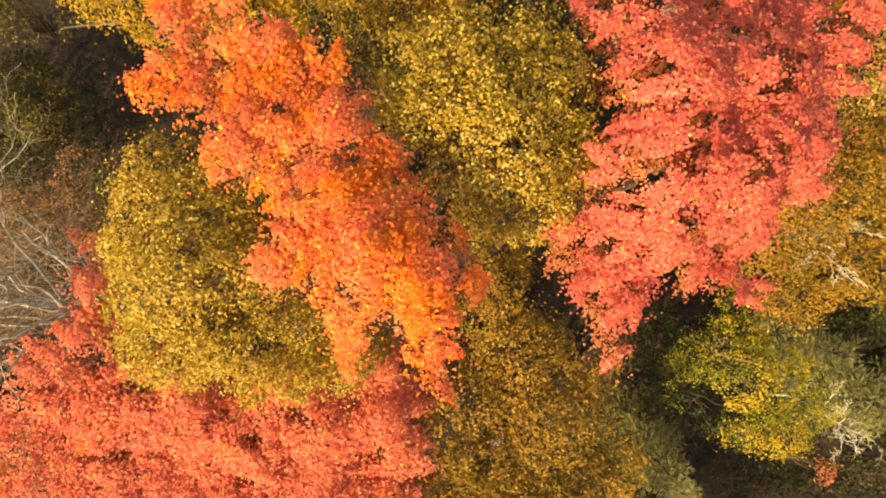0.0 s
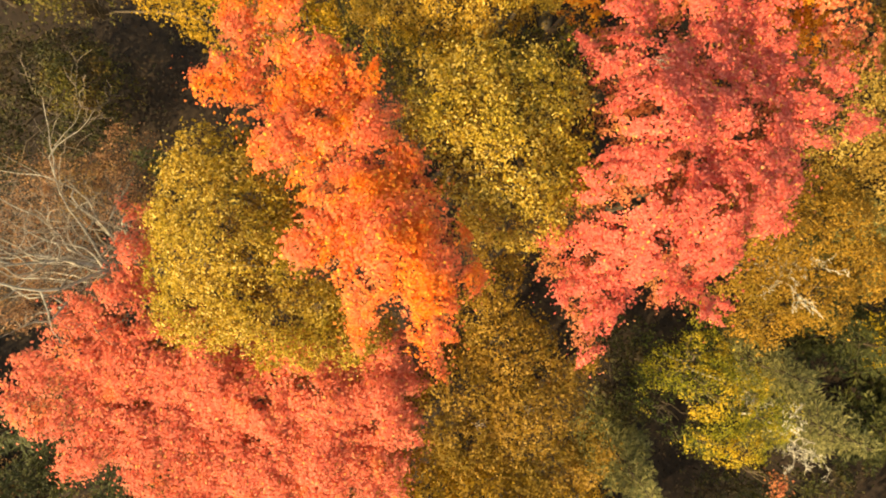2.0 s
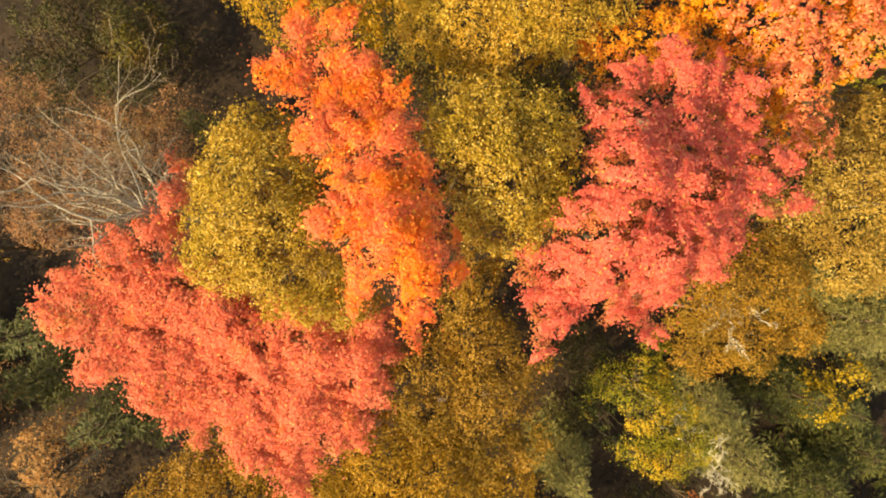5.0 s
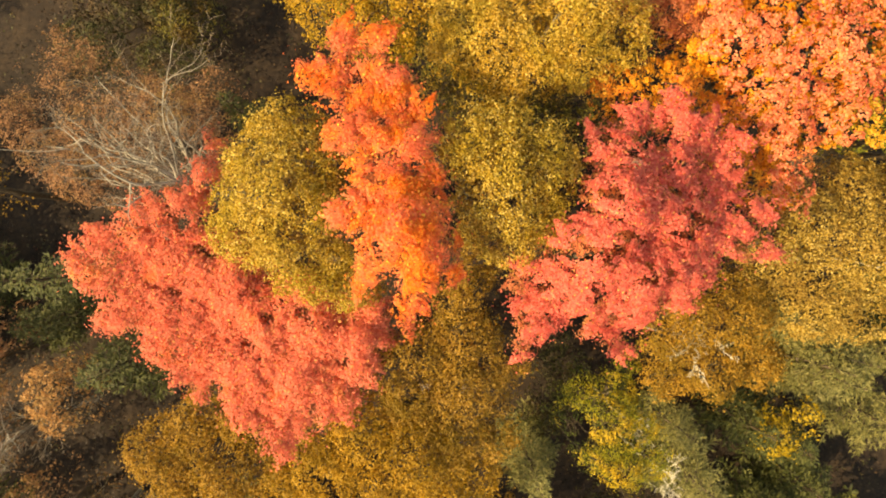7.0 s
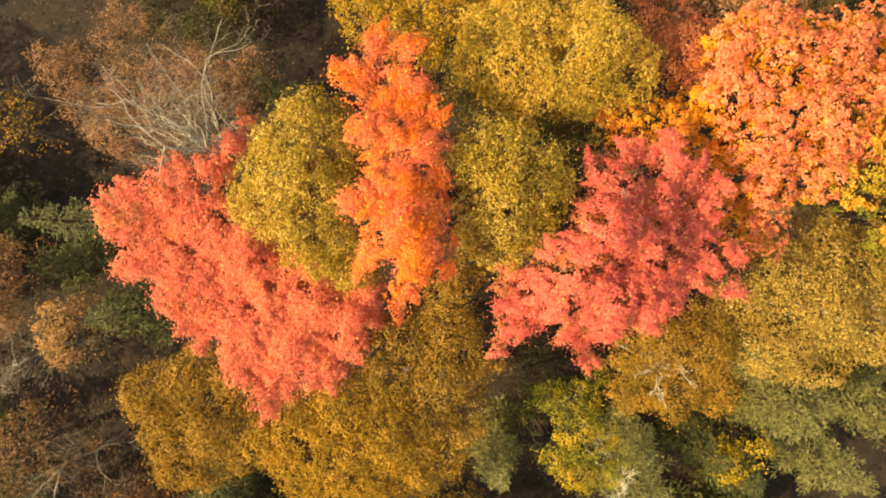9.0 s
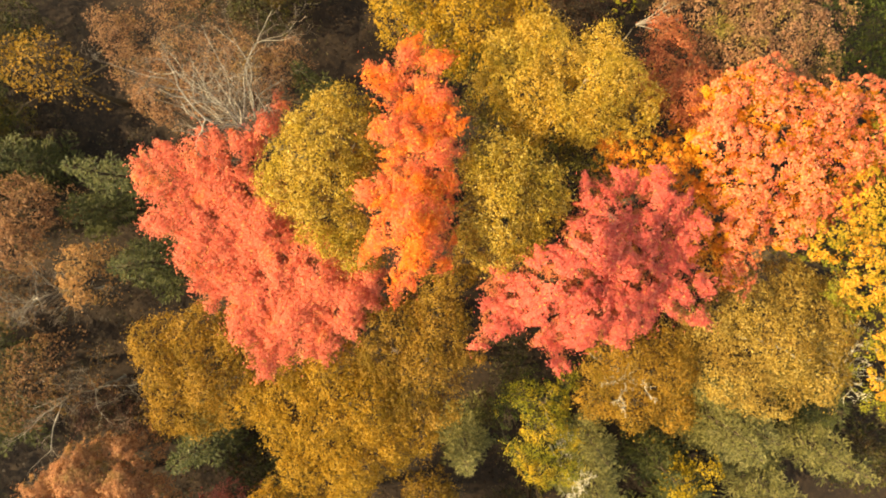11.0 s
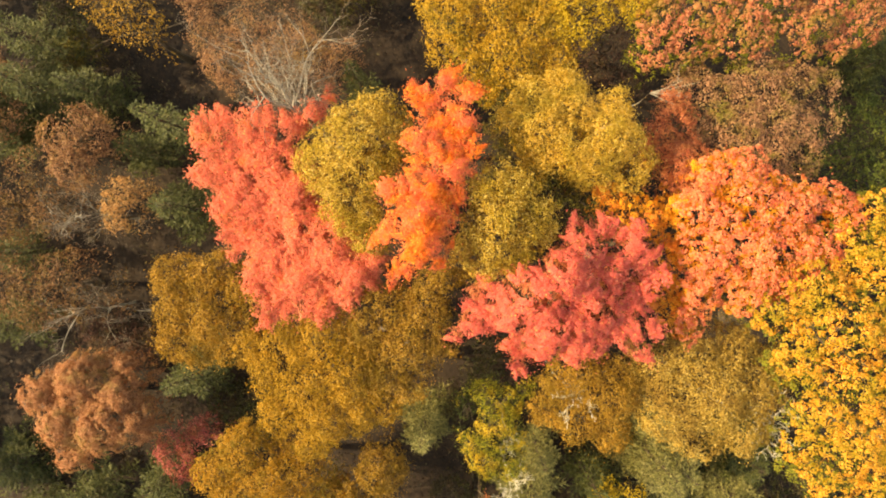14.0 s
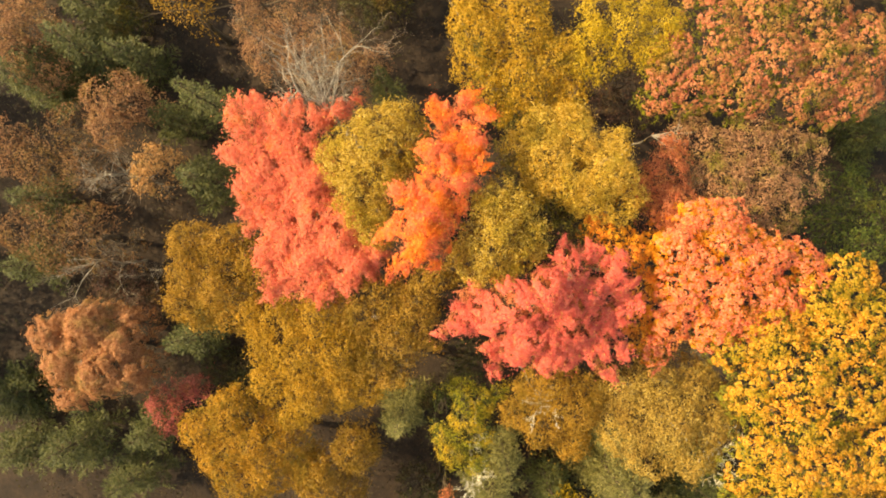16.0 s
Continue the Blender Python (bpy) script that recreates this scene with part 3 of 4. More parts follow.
broadleaf("birch_tree", "broad old-gold tree with fine dense leaves",
          [(-1.02, -8.44, 11.2, 1.32), (-0.21, -6.76, 11.6, 1.42), (-0.46, -10.12, 10.8, 1.03), (0.69, -8.53, 11.8, 1.76), (1.81, -6.98, 11.8, 1.41), (1.3, -10.76, 10.8, 1.17), (2.78, -9.34, 11.2, 1.4), (3.43, -8.0, 11, 1.16), (3.38, -10.92, 10, 0.9), (3.93, -6.83, 10.8, 0.98), (-2.06, -10.15, 10.4, 0.69)],
          "fine", "gold", 106, leaf=1.08)
broadleaf("birch_tree", "dull gold brown tree beside dark green conifers",
          [(-7.23, -11.53, 8.7, 1.31), (-6.09, -9.89, 9, 1.35), (-4.63, -9.09, 9, 1.17), (-5.68, -12.56, 8.8, 1.36), (-4.33, -11.01, 9.3, 1.55), (-3.12, -10.15, 9, 1.17), (-3.84, -13.01, 8.5, 1.19), (-2.57, -11.63, 8.5, 1.01), (-4.81, -13.75, 8.2, 0.94), (-3.54, -8.68, 9, 0.78)],
          "fine", "dimgold", 107, leaf=1.2)
broadleaf("tree", "pinkish brown tree with few leaves remaining, next to a bare tree",
          [(-15.55, -2.44, 9, 1.3), (-14.42, -0.73, 9.5, 1.41), (-13.19, 0.58, 9.5, 1.41), (-11.18, 0.64, 10, 1.26), (-13.46, -2.69, 9.5, 1.28), (-11.84, -1.16, 10, 1.26), (-9.67, 0.78, 10, 0.88), (-17.16, -1.59, 8.5, 1.32), (-16.1, 0.7, 8.5, 1.59), (-10.15, 1.96, 9.5, 0.9)],
          "sparse", "brown", 108, fill=1.2, leaf=0.75, twigs=200)
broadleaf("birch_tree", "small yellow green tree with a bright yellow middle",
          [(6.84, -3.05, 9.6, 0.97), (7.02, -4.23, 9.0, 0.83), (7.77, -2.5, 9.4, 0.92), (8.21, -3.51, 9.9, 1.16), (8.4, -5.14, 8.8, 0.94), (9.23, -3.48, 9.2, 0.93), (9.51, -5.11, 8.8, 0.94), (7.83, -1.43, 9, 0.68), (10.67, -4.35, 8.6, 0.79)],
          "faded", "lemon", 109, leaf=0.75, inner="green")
broadleaf("birch_tree", "tan gold tree with bleached dead branches in its top",
          [(8.26, 0.26, 11.6, 1.18), (8.63, 1.49, 12, 1.29), (9.91, 1.58, 12, 1.24), (9.86, -0.15, 11.6, 1.26), (11.46, 0.52, 11, 1.02), (8.89, -1.0, 11, 0.91), (9.48, 2.61, 11.5, 0.92)],
          "fine", "dimgold", 110, leaf=1.0)
broadleaf("birch_tree", "large tan gold tree with thin leaves",
          [(10.23, 3.9, 11.8, 1.3), (10.8, 5.48, 12.3, 1.54), (11.53, 6.96, 12, 1.29), (11.96, 3.33, 12, 1.68), (12.63, 5.11, 12.5, 1.91), (13.61, 6.85, 12, 1.42), (13.83, 3.54, 11.5, 1.32), (14.91, 5.28, 11.6, 1.31), (13.24, 7.96, 11.5, 0.92), (11.23, 2.79, 11.3, 1.06)],
          "fine", "tan", 111, leaf=1.05)
broadleaf("maple_tree", "bright yellow maple in large leaf clusters",
          [(10.54, 8.97, 14.4, 1.31), (10.91, 10.57, 15, 1.63), (10.93, 12.73, 15, 1.74), (10.23, 14.59, 14.6, 1.18), (12.64, 12.94, 15.4, 1.83), (12.69, 10.5, 15.4, 1.94), (12.58, 8.81, 14.8, 1.64), (14.36, 11.84, 15.4, 1.83), (14.65, 9.66, 15.2, 1.84), (14.77, 7.8, 14.6, 1.41), (15.93, 6.58, 14, 1.33), (16.46, 7.96, 14.8, 1.75), (16.86, 10.01, 15, 1.86), (12.81, 14.78, 15, 1.86), (15.38, 13.67, 15, 1.97), (17.26, 11.92, 15, 1.86), (17.45, 6.73, 14, 1.45), (18.66, 8.13, 14.5, 1.66)],
          "bold", "yellow", 112, inner="leafgreen", inside=0.45)
broadleaf("maple_tree", "salmon orange maple with yellow patches",
          [(4.69, 10.37, 14.4, 1.07), (5.27, 11.26, 14.4, 1.07), (5.52, 9.04, 14.6, 1.18), (6.51, 10.14, 15, 1.63), (7.24, 11.69, 14.8, 1.4), (8.7, 13.08, 14.2, 1.2), (7.03, 8.35, 14.6, 1.41), (8.18, 9.72, 14.8, 1.52), (9.32, 11.43, 14.4, 1.43), (8.01, 7.14, 14, 1.08), (9.12, 8.42, 14, 1.21), (9.89, 10.02, 13.8, 1.09), (8.95, 6.16, 13.2, 0.82), (9.4, 5.58, 12.8, 0.5), (9.62, 13.61, 13.8, 0.73)],
          "bold", "salmon", 113, inner="amberlight", inside=0.9)
broadleaf("maple_tree", "amber yellow maple standing under taller trees",
          [(2.77, 6.62, 13.2, 0.74), (3.63, 7.03, 13.4, 0.89), (4.78, 7.46, 13.4, 0.89), (5.7, 7.96, 13.2, 0.79), (4.97, 8.66, 13, 0.7), (7.62, 6.24, 12.5, 0.89), (8.68, 6.01, 12.5, 0.71), (6.9, 6.44, 12, 0.73)],
          "bold", "amberlight", 114)
broadleaf("maple_tree", "dull red orange maple in the shade of golden trees",
          [(2.42, 10.76, 12.6, 1.14), (3.8, 10.09, 12.8, 1.26), (2.96, 9.82, 12.2, 0.93), (5.09, 10.0, 12.8, 0.88), (1.64, 11.84, 11.2, 0.8)],
          "fine", "maroon", 115)
broadleaf("tree", "dull reddish brown bushy tree in a dark gap",
          [(-3.68, 14.12, 4.5, 2.03), (-1.44, 14.07, 4, 1.71), (-2.43, 13.03, 4, 1.36), (-4.39, 15.07, 5, 1.33)],
          "sparse", "brushred", 116, leaf=1.2)
broadleaf("tree", "dull olive bushy tree low in the shade",
          [(-15.3, 5.2, 4, 1.5), (-22.56, -9.87, 3, 1.4)],
          "faded", "olivedark", 117, leaf=1.2)
# gold2 inside is duller than the crown, shade of its gaps coloured in
broadleaf("birch_tree", "golden yellow tree with two round tops",
          [(-2.46, 6.66, 13.8, 0.98), (-1.89, 7.9, 13.8, 0.91), (-1.19, 6.24, 14.4, 1.44), (0.29, 6.64, 14.2, 1.28), (-0.12, 5.41, 13.6, 0.83), (-0.01, 8.88, 14, 0.86), (1.05, 7.97, 14.6, 1.3), (2.3, 8.09, 13.9, 1.08), (1.52, 6.79, 13.8, 0.91), (-2.48, 5.56, 13.2, 0.67), (-0.94, 7.5, 14.2, 0.96), (2.62, 7.43, 13.3, 0.67)],
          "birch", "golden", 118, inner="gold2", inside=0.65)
broadleaf("tree", "dull olive tree low between two birches",
          [(-0.77, 5.7, 8.5, 1.44), (1.68, 5.99, 8.5, 1.51), (3.67, 6.98, 8, 1.28), (-2.52, 6.11, 8, 1.22)],
          "faded", "olivedark", 119, leaf=1.2)
broadleaf("birch_tree", "golden green tree with fine leaves",
          [(-7.21, 6.8, 12.3, 1.54), (-6.62, 8.52, 12.5, 1.65), (-4.78, 7.63, 12.5, 1.65), (-5.42, 5.96, 12, 1.29), (-4.81, 9.48, 12.4, 1.28), (-3.23, 8.85, 12, 0.98), (-8.58, 6.78, 12, 1.17), (-8.09, 9.2, 12.3, 1.54), (-6.94, 5.73, 11.6, 1.05), (-4.28, 5.91, 11.2, 0.8), (-10.17, 8.12, 12, 1.42)],
          "fine", "gold2", 120, leaf=1.2)
broadleaf("tree", "pale yellow tree with sparse leaves and bare twigs",
          [(-4.73, 11.08, 13, 1.05), (-4.3, 12.51, 13.2, 1.19), (-2.82, 13.09, 13, 1.0), (-3.38, 14.05, 13, 0.95), (-3.67, 10.2, 12.6, 0.96), (-3.54, 11.32, 12.6, 0.76), (-5.84, 12.1, 13, 1.13), (-4.76, 13.76, 13, 1.13)],
          "birch", "lemon2", 121, fill=0.7, leaf=1.2, dead=[(-4.12, 12.69, 13.2), (-3.33, 13.16, 13.0)])
broadleaf("tree", "russet and green tree with faded leaves",
          [(2.56, 13.71, 11.3, 1.46), (3.31, 15.23, 11.6, 1.58), (4.4, 16.5, 11.4, 1.45), (4.25, 13.29, 11.8, 1.69), (5.37, 15.02, 11.8, 1.69), (6.23, 16.52, 11, 1.21), (6.01, 13.72, 11.2, 1.46), (7.18, 15.09, 10.8, 1.21), (3.08, 12.76, 10.6, 1.09), (5.21, 17.94, 10.8, 0.94), (1.37, 13.73, 10.2, 1.1)],
          "faded", "russet", 122, leaf=0.9)
broadleaf("maple_tree", "coral red tree with green inner leaves",
          [(-0.9, 12.64, 12.5, 1.15), (-1.86, 13.65, 13, 1.38), (-0.35, 14.15, 13, 1.38), (-1.04, 15.51, 13.5, 1.6), (0.93, 15.56, 13.2, 1.37), (0.28, 17.35, 13.8, 1.7), (2.4, 17.81, 13.2, 1.49), (1.6, 19.48, 13.6, 1.59), (3.55, 20.13, 13, 1.38), (-2.53, 15.89, 13.5, 1.6), (-1.59, 17.99, 13.8, 1.7), (-0.28, 19.99, 13.8, 1.7), (1.93, 21.43, 13.4, 1.6), (3.76, 18.67, 12.4, 0.89)],
          "bold", "coralgreen", 123, inner="leafgreen", leaf=1.1)
broadleaf("tree", "small pinkish brown tree beside a dark conifer",
          [(-16.14, -11.25, 8, 1.84), (-15.1, -12.29, 8, 1.37), (-17.07, -12.1, 7.5, 1.17)],
          "faded", "brown", 124, leaf=1.2)
broadleaf("tree", "small tan pink tree beside a dark conifer",
          [(-12.1, -11.2, 8, 1.34), (-11.67, -12.19, 7.5, 0.95)],
          "faded", "tanpink", 125, leaf=1.2)
broadleaf("tree", "grey brown tree that has lost most leaves",
          [(-16.82, -15.01, 7, 1.77), (-16.08, -17.35, 6.5, 1.79), (-14.52, -14.9, 7, 1.77)],
          "sparse", "greybrown", 126, fill=0.8, leaf=1.2)
broadleaf("tree", "grey brown thinly leaved tree with bare branches",
          [(-12.07, -18.83, 6.5, 2.42), (-13.32, -20.26, 6, 2.02), (-11.28, -16.91, 7, 1.96), (-9.4, -16.25, 7, 1.57)],
          "sparse", "greybrown", 127, fill=0.8, leaf=1.2)
broadleaf("tree", "pinkish rust brown tree with faded leaves",
          [(-7.48, -22.2, 6.2, 1.4), (-6.55, -19.73, 6.8, 1.68), (-4.8, -18.78, 6.6, 1.54), (-5.45, -22.08, 6.6, 1.69), (-3.96, -20.17, 7, 1.76), (-3.01, -18.95, 6.4, 1.3), (-3.77, -23.02, 5.8, 1.1), (-5.77, -18.16, 6, 1.19)],
          "layered", "rustpink", 128, leaf=1.4, dead=[(-5.0, -20.5, 7.2), (-6.6, -21.6, 7.0), (-4.2, -22.4, 6.8), (-7.4, -22.6, 6.4)])
broadleaf("tree", "low rose red shrub tree in the shade",
          [(-0.54, -19.33, 4.5, 1.28), (-0.54, -17.52, 4, 1.02), (0.51, -19.75, 4, 0.95)],
          "faded", "crimson", 129)
broadleaf("birch_tree", "amber brown tree near low conifers",
          [(1.72, -16.41, 8, 1.33), (1.76, -14.44, 8.5, 1.45), (3.52, -13.79, 8.6, 1.68), (3.57, -16.01, 8.4, 1.6), (4.76, -12.64, 8.2, 1.32), (5.36, -14.44, 8.2, 1.61), (5.34, -16.27, 8, 1.47), (6.56, -12.86, 7.8, 1.25)],
          "fine", "amber", 130, leaf=1.2)
broadleaf("birch_tree", "umber olive tree with thin leaves",
          [(7.39, -12.19, 8, 1.68), (7.05, -9.99, 8, 1.47), (9.17, -12.27, 7.5, 1.55)],
          "fine", "umber", 131, leaf=1.2)
broadleaf("tree", "dull brown tree at the forest's dark side",
          [(-23.04, -14.66, 7, 2.38), (-21.18, -14.59, 6.5, 1.6)],
          "faded", "brown", 132, leaf=1.2)
broadleaf("tree", "dull gold tree with sparse leaves among conifers",
          [(-18.98, -5.08, 9, 1.59), (-20.35, -5.84, 8.5, 1.25), (-17.79, -4.72, 8.5, 1.14)],
          "sparse", "dimgold", 133, fill=0.75, leaf=1.2)
broadleaf("tree", "small dull brown tree beside dark conifers",
          [(-18.6, -18.31, 6, 1.16), (-17.31, -19.23, 5.5, 0.91)],
          "faded", "brown", 134, leaf=1.2)
broadleaf("birch_tree", "amber tree below a yellow maple",
          [(22.95, 12.24, 9, 1.48), (22.98, 10.99, 8, 1.22)],
          "fine", "amber", 135, leaf=1.2)
# shade of the tall neighbours is painted in by the dark brush colour
broadleaf("tree", "low green brown tree, its leaves toned dark for shade",
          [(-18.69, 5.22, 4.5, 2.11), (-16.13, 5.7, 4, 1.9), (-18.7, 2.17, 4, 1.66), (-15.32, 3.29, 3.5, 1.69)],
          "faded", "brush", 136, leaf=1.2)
broadleaf("tree", "dull olive tree in a shady gap",
          [(-4.36, 6.59, 9, 0.95), (-3.25, 7.03, 9.5, 0.93), (-8.03, 7.01, 8, 0.71), (-14.28, 7.77, 5, 1.36)],
          "faded", "olivedark", 137, leaf=1.2)
broadleaf("tree", "dull green tree beside a dark gap",
          [(8.53, 20.81, 7, 1.57), (10.7, 21.41, 7, 1.9), (9.9, 18.86, 7, 1.41), (11.47, 19.66, 8, 1.37)],
          "faded", "green", 138, leaf=1.2)
# three fillers added over lit soil, dark leaves standing in for shade
broadleaf("tree", "added green bushy tree beside grey green conifers, toned dark for shade",
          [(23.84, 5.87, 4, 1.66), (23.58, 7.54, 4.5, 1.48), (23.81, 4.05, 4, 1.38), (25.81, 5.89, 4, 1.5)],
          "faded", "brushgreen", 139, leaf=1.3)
broadleaf("tree", "added green bushy tree near conifers, toned dark for shade",
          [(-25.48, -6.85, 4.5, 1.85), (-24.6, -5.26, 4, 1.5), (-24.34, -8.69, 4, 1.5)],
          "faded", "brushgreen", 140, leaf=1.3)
broadleaf("tree", "added green bushy tree below a yellow green birch, toned dark for shade",
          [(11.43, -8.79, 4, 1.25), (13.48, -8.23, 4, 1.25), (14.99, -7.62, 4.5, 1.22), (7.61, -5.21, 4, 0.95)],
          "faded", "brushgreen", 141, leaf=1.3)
broadleaf("shrub", "small red brown shrub beside a grey green conifer",
          [(11.59, -6.79, 7, 0.35), (11.98, -7.27, 6.6, 0.27)],
          "faded", "maroon", 142, leaf=1.0, twigs=40)
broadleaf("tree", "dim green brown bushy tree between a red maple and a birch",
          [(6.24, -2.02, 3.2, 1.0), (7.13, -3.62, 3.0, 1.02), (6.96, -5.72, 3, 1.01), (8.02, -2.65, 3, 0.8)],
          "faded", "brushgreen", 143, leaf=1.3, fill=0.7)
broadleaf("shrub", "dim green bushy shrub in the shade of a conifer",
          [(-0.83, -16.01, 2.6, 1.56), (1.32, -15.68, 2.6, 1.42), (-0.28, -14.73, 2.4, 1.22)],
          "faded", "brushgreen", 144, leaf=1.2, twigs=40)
# fills a shadowed hollow, its darkness given by the leaf colour
broadleaf("shrub", "red brown bushy shrub, its leaves toned dark for shade",
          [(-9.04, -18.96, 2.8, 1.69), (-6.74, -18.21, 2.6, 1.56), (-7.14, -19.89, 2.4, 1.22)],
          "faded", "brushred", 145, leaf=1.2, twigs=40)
broadleaf("tree", "low pale yellow tree among conifers",
          [(16.16, -1.74, 6, 1.08), (16.75, -0.71, 6, 0.86)],
          "faded", "lemon2", 146, leaf=1.2)

# ---- conifers ----
conifer("conifer_tree", "dark green conifer with drooping boughs", -13.75, -7.05, 10.8, 1.85, "needles", 300)
conifer("conifer_tree", "dark green conifer with drooping boughs", -10.45, -9.75, 9.0, 2.05, "needles", 301)
conifer("conifer_tree", "dark green conifer with drooping boughs", -3.15, -15.1, 8.6, 2.0, "needles", 302)
conifer("conifer_tree", "dark green conifer with drooping boughs", -9.53, 1.86, 9.5, 1.17, "needles", 303)
conifer("conifer_tree", "grey green conifer with pale boughs", 6.9, -7.1, 8.8, 1.5, "palegreen", 304)
conifer("conifer_tree", "dark green conifer with drooping boughs", -1.39, -25.37, 6.5, 2.51, "needles", 305)
conifer("conifer_tree", "dark green conifer with drooping boughs", 0.30, -21.20, 6.0, 1.84, "needles", 306)
conifer("conifer_tree", "dark green conifer with drooping boughs", 2.21, -23.65, 6.0, 2.04, "needles", 307)
conifer("conifer_tree", "dark green conifer with drooping boughs", -20.92, -12.12, 8.5, 2.09, "needles", 308)
conifer("conifer_tree", "dark green conifer with drooping boughs", -21.07, -15.86, 8.0, 2.28, "needles", 309)
conifer("conifer_tree", "dark green conifer with drooping boughs", -19.15, -10.03, 7.5, 1.72, "needles", 310)
conifer("conifer_tree", "grey green conifer with pale boughs", 13.57, -4.99, 8.2, 2.28, "palegreen", 311)
conifer("conifer_tree", "grey green conifer with pale boughs", 12.32, -3.28, 7.0, 1.36, "palegreen", 312)
conifer("conifer_tree", "grey green conifer with pale boughs", 16.68, 1.23, 8.5, 2.11, "palegreen", 313)
conifer("conifer_tree", "grey green conifer with pale boughs", 16.08, 1.55, 8.5, 1.90, "palegreen", 314)
conifer("conifer_tree", "dark green conifer with drooping boughs", -12.17, -22.25, 6.0, 1.84, "needles", 315)
conifer("conifer_tree", "dark green conifer with drooping boughs", -15.48, -19.85, 6.0, 1.68, "needles", 316)
conifer("conifer_tree", "grey green conifer with pale boughs", 21.33, 3.64, 8.0, 1.97, "palegreen", 317)
conifer("conifer_tree", "dark green conifer with drooping boughs", -2.84, -29.11, 5.0, 2.07, "needles", 318)
conifer("conifer_tree", "dark green conifer with drooping boughs", 15.28, -1.98, 7.0, 1.62, "needles", 319)
conifer("conifer_tree", "grey green conifer with pale boughs", 16.81, 2.20, 8.5, 2.15, "palegreen", 320)
conifer("conifer_tree", "dark green conifer with drooping boughs", 17.23, -2.04, 6.5, 1.87, "needles", 321)
conifer("conifer_tree", "grey green conifer with pale boughs", 20.62, 0.42, 7.5, 2.06, "palegreen", 322)
conifer("conifer_tree", "dark green conifer with drooping boughs", -23.25, -10.69, 8.0, 2.18, "needles", 323)
conifer("conifer_tree", "dark green conifer with drooping boughs", -21.83, -14.64, 7.0, 2.40, "needles", 324)
conifer("conifer_tree", "dark green conifer with drooping boughs", 7.39, 25.79, 4.5, 2.47, "needles", 325)
conifer("conifer_tree", "grey green conifer with pale boughs", 7.31, -7.54, 7.0, 1.62, "palegreen", 326)
conifer("conifer_tree", "dark green conifer with drooping boughs", -15.28, -10.15, 6.0, 1.64, "needles", 327)
conifer("conifer_tree", "dark green conifer with drooping boughs", 19.90, 5.50, 6.0, 2.38, "needles", 328)
conifer("conifer_tree", "dark green conifer with drooping boughs", -5.98, -28.03, 4.0, 2.47, "needles", 329)
conifer("conifer_tree", "dark green conifer with drooping boughs", 18.23, -5.67, 5.0, 2.24, "needles", 330)
conifer("conifer_tree", "dark green conifer with drooping boughs", 19.65, -3.75, 4.5, 2.24, "needles", 331)
conifer("conifer_tree", "grey green conifer with pale boughs", 16.45, 0.77, 6.0, 1.64, "palegreen", 332)

# ---- bare and dead trees ----
bare_tree("bare_tree", "leafless grey tree with many crooked pale branches", -8.5, -1.35, 0, 14.8, 3.1, 501, limbs=17, thick=0.16, fork=0.8, lean=(-0.1, 0.0), fine=0.95, reach_up=0.8, steep=(0.2, 1.2), fan=(163, 112), crook=0.23, twig_bark=BARE_TWIG)
bare_tree("bare_tree", "leafless grey tree with fine twigs among brown trees", -13.4, -13.9, 0, 8.2, 2.2, 502, limbs=12, thick=0.07, fork=0.5, crook=0.2, twig_bark=BARE_TWIG)
bare_tree("bare_tree", "leafless grey tree with fine twigs beside a conifer", -9.5, -17.4, 0, 7.4, 2.2, 503, limbs=12, thick=0.07, fork=0.5, crook=0.2, twig_bark=BARE_TWIG)
bare_tree("dead_tree", "bleached dead treetop above tan leaves", 8.8, 0.2, 0, 13.5, 0.85, 504, DEAD_WOOD, limbs=10, thick=0.05, fork=0.9, fine=0.8)
bare_tree("dead_tree", "bleached dead branches beside a tan tree", 15.8, 6.2, 0, 12.6, 1.4, 505, DEAD_WOOD, limbs=9, thick=0.06, fork=0.86, fine=0.8)
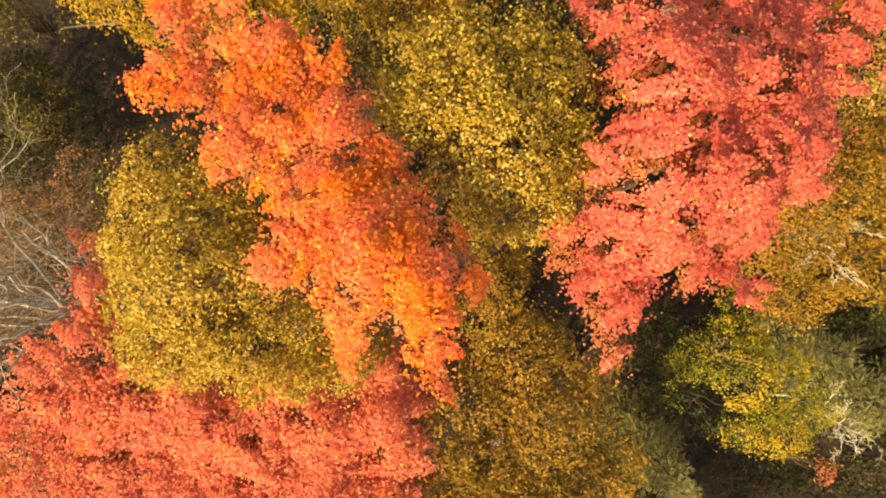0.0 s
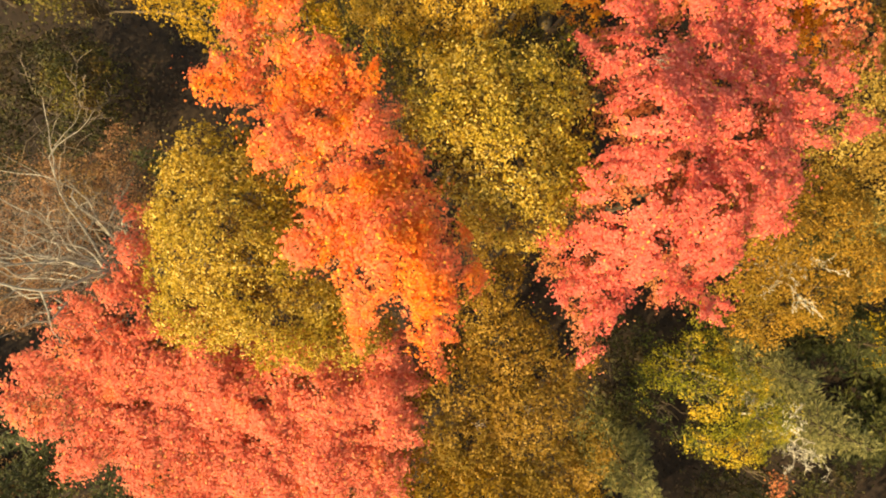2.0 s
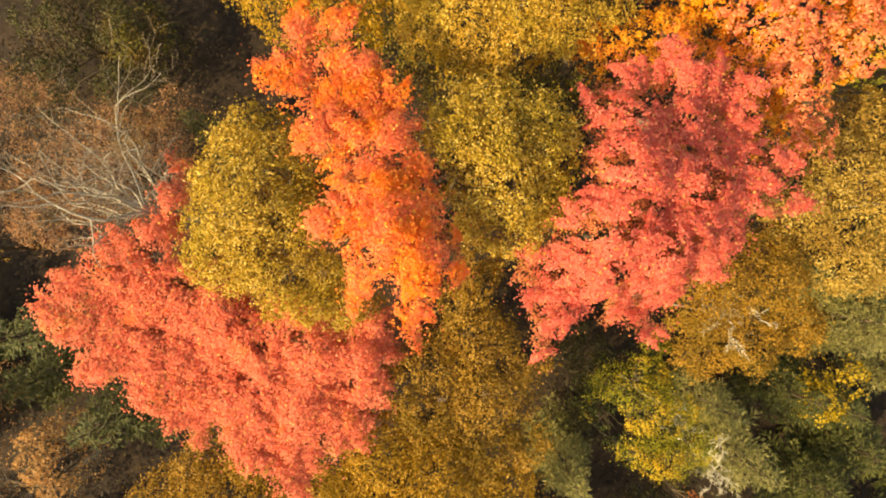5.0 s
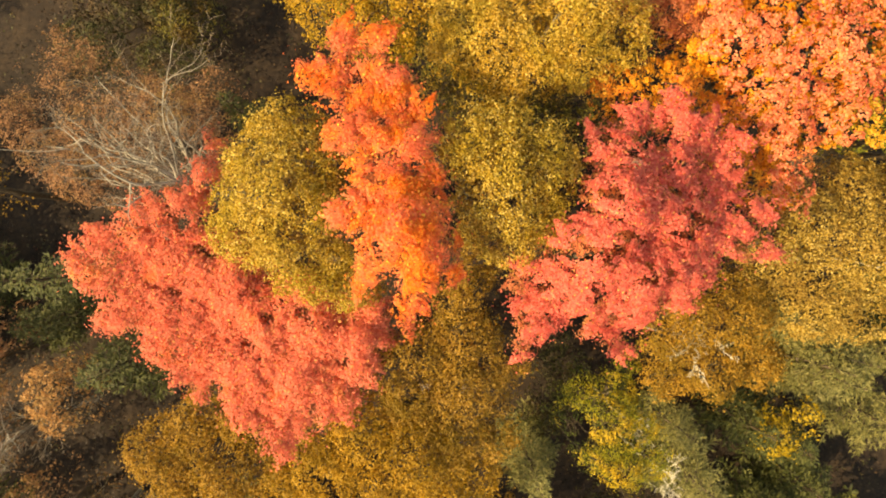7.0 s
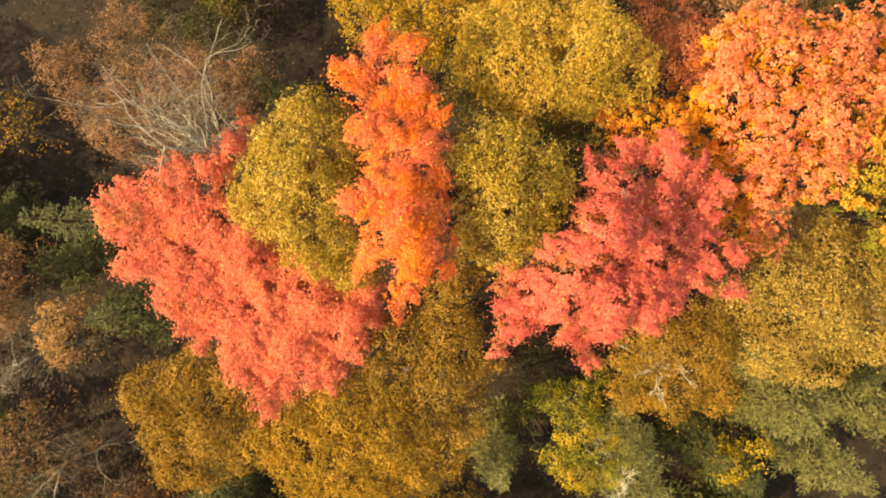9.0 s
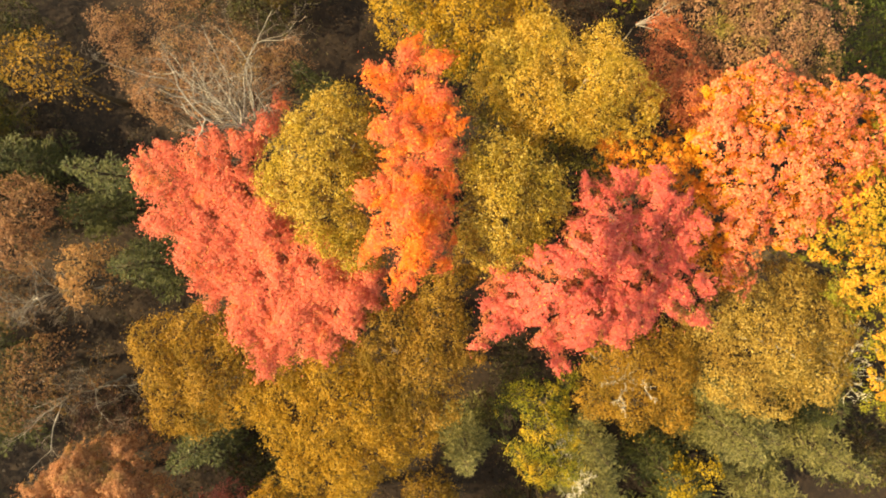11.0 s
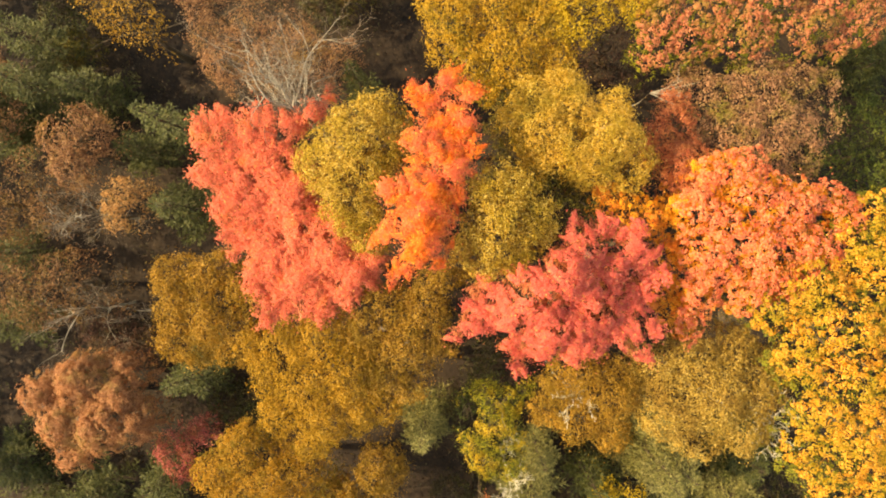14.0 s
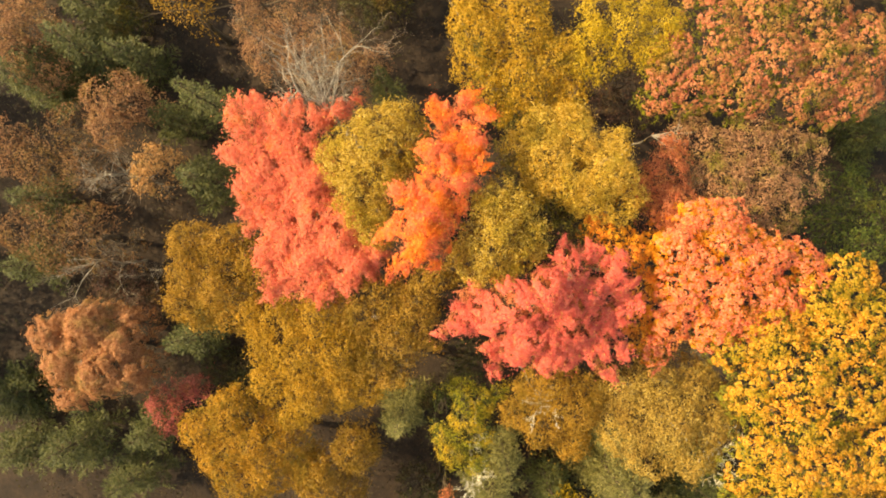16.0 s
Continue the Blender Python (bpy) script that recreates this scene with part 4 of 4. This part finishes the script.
bare_tree("dead_tree", "pale dead treetop standing among grey conifers", 9.8, -3.65, 0, 9.7, 0.55, 506, DEAD_WOOD, limbs=9, thick=0.045, fork=0.85, fine=0.8)
bare_tree("dead_tree", "pale dead treetop between grey conifers", 11.9, -5.3, 0, 8.6, 0.9, 508, DEAD_WOOD, limbs=9, thick=0.045, fork=0.85, fine=0.8)
bare_tree("dead_tree", "bleached dead branches over a shady gap", 0.5, 11.55, 0, 13.1, 1.8, 511, PALE_BARK, limbs=5, thick=0.09, fork=0.9, fine=0.25, steep=(-0.05, 0.12), fan=(52, 46), crook=0.06)

# ---- the woods around, added out of sight to shade the near trees ----
beech = broadleaf("tree", "brown leafy tree added out of sight in the surrounding woods", [(0, 0, 10.5, 1.6), (1.2, 0.4, 9.6, 1.4), (-1.1, 0.6, 9.4, 1.4), (0.2, -1.2, 9.2, 1.5), (0.3, 1.3, 9.0, 1.3)], "faded", "rust", 640, leaf=2.4, twigs=50, fill=0.7)
beech.location = (13.1, -21.7, 0)
tagged(beech, group="surrounding woods")
spruce = conifer("conifer_tree", "dark green conifer added out of sight in the surrounding woods", -32.4, -4.8, 9.5, 2.3, "needles", 641, leaf=1.3)
tagged(spruce, group="surrounding woods")
# the close rows towards the sun are invented, to darken the left ground
for i, (x, y) in enumerate([
    (23.6, -5.2), (-32.2, -18.8), (29.2, 18.2), (35.0, 9.6), (18.0, -13.7), (29.0, 3.7), (-8.7, -31.5), (-13.6, 15.7), (-7.0, 21.4), (-29.5, -13.7), (-13.5, 19.5), (-1.0, -35.4), (-0.6, 36.1), (9.3, -27.9), (-20.4, 9.3), (20.7, -8.7), (-28.5, 3.7), (14.4, -18.2), (3.1, 31.9), (11.4, -14.9), (12.2, 29.3), (-4.7, 30.3), (4.7, -32.9), (29.1, 13.4), (-17.6, -30.4), (-20.8, -29.1), (-24.2, -26.8), (-27.4, -25.2), (-30.4, -23.0),
    (-14.4, -32.6), (-11.6, -34.0), (-22.6, -31.8), (-33.5, -12.5), (-34.5, -7.0), (-17.6, -34.5), (-27.8, -29.4)]):
    copy_thing(beech if i % 3 else spruce, pose(x, y, 0, 0, 0, 67 * i))
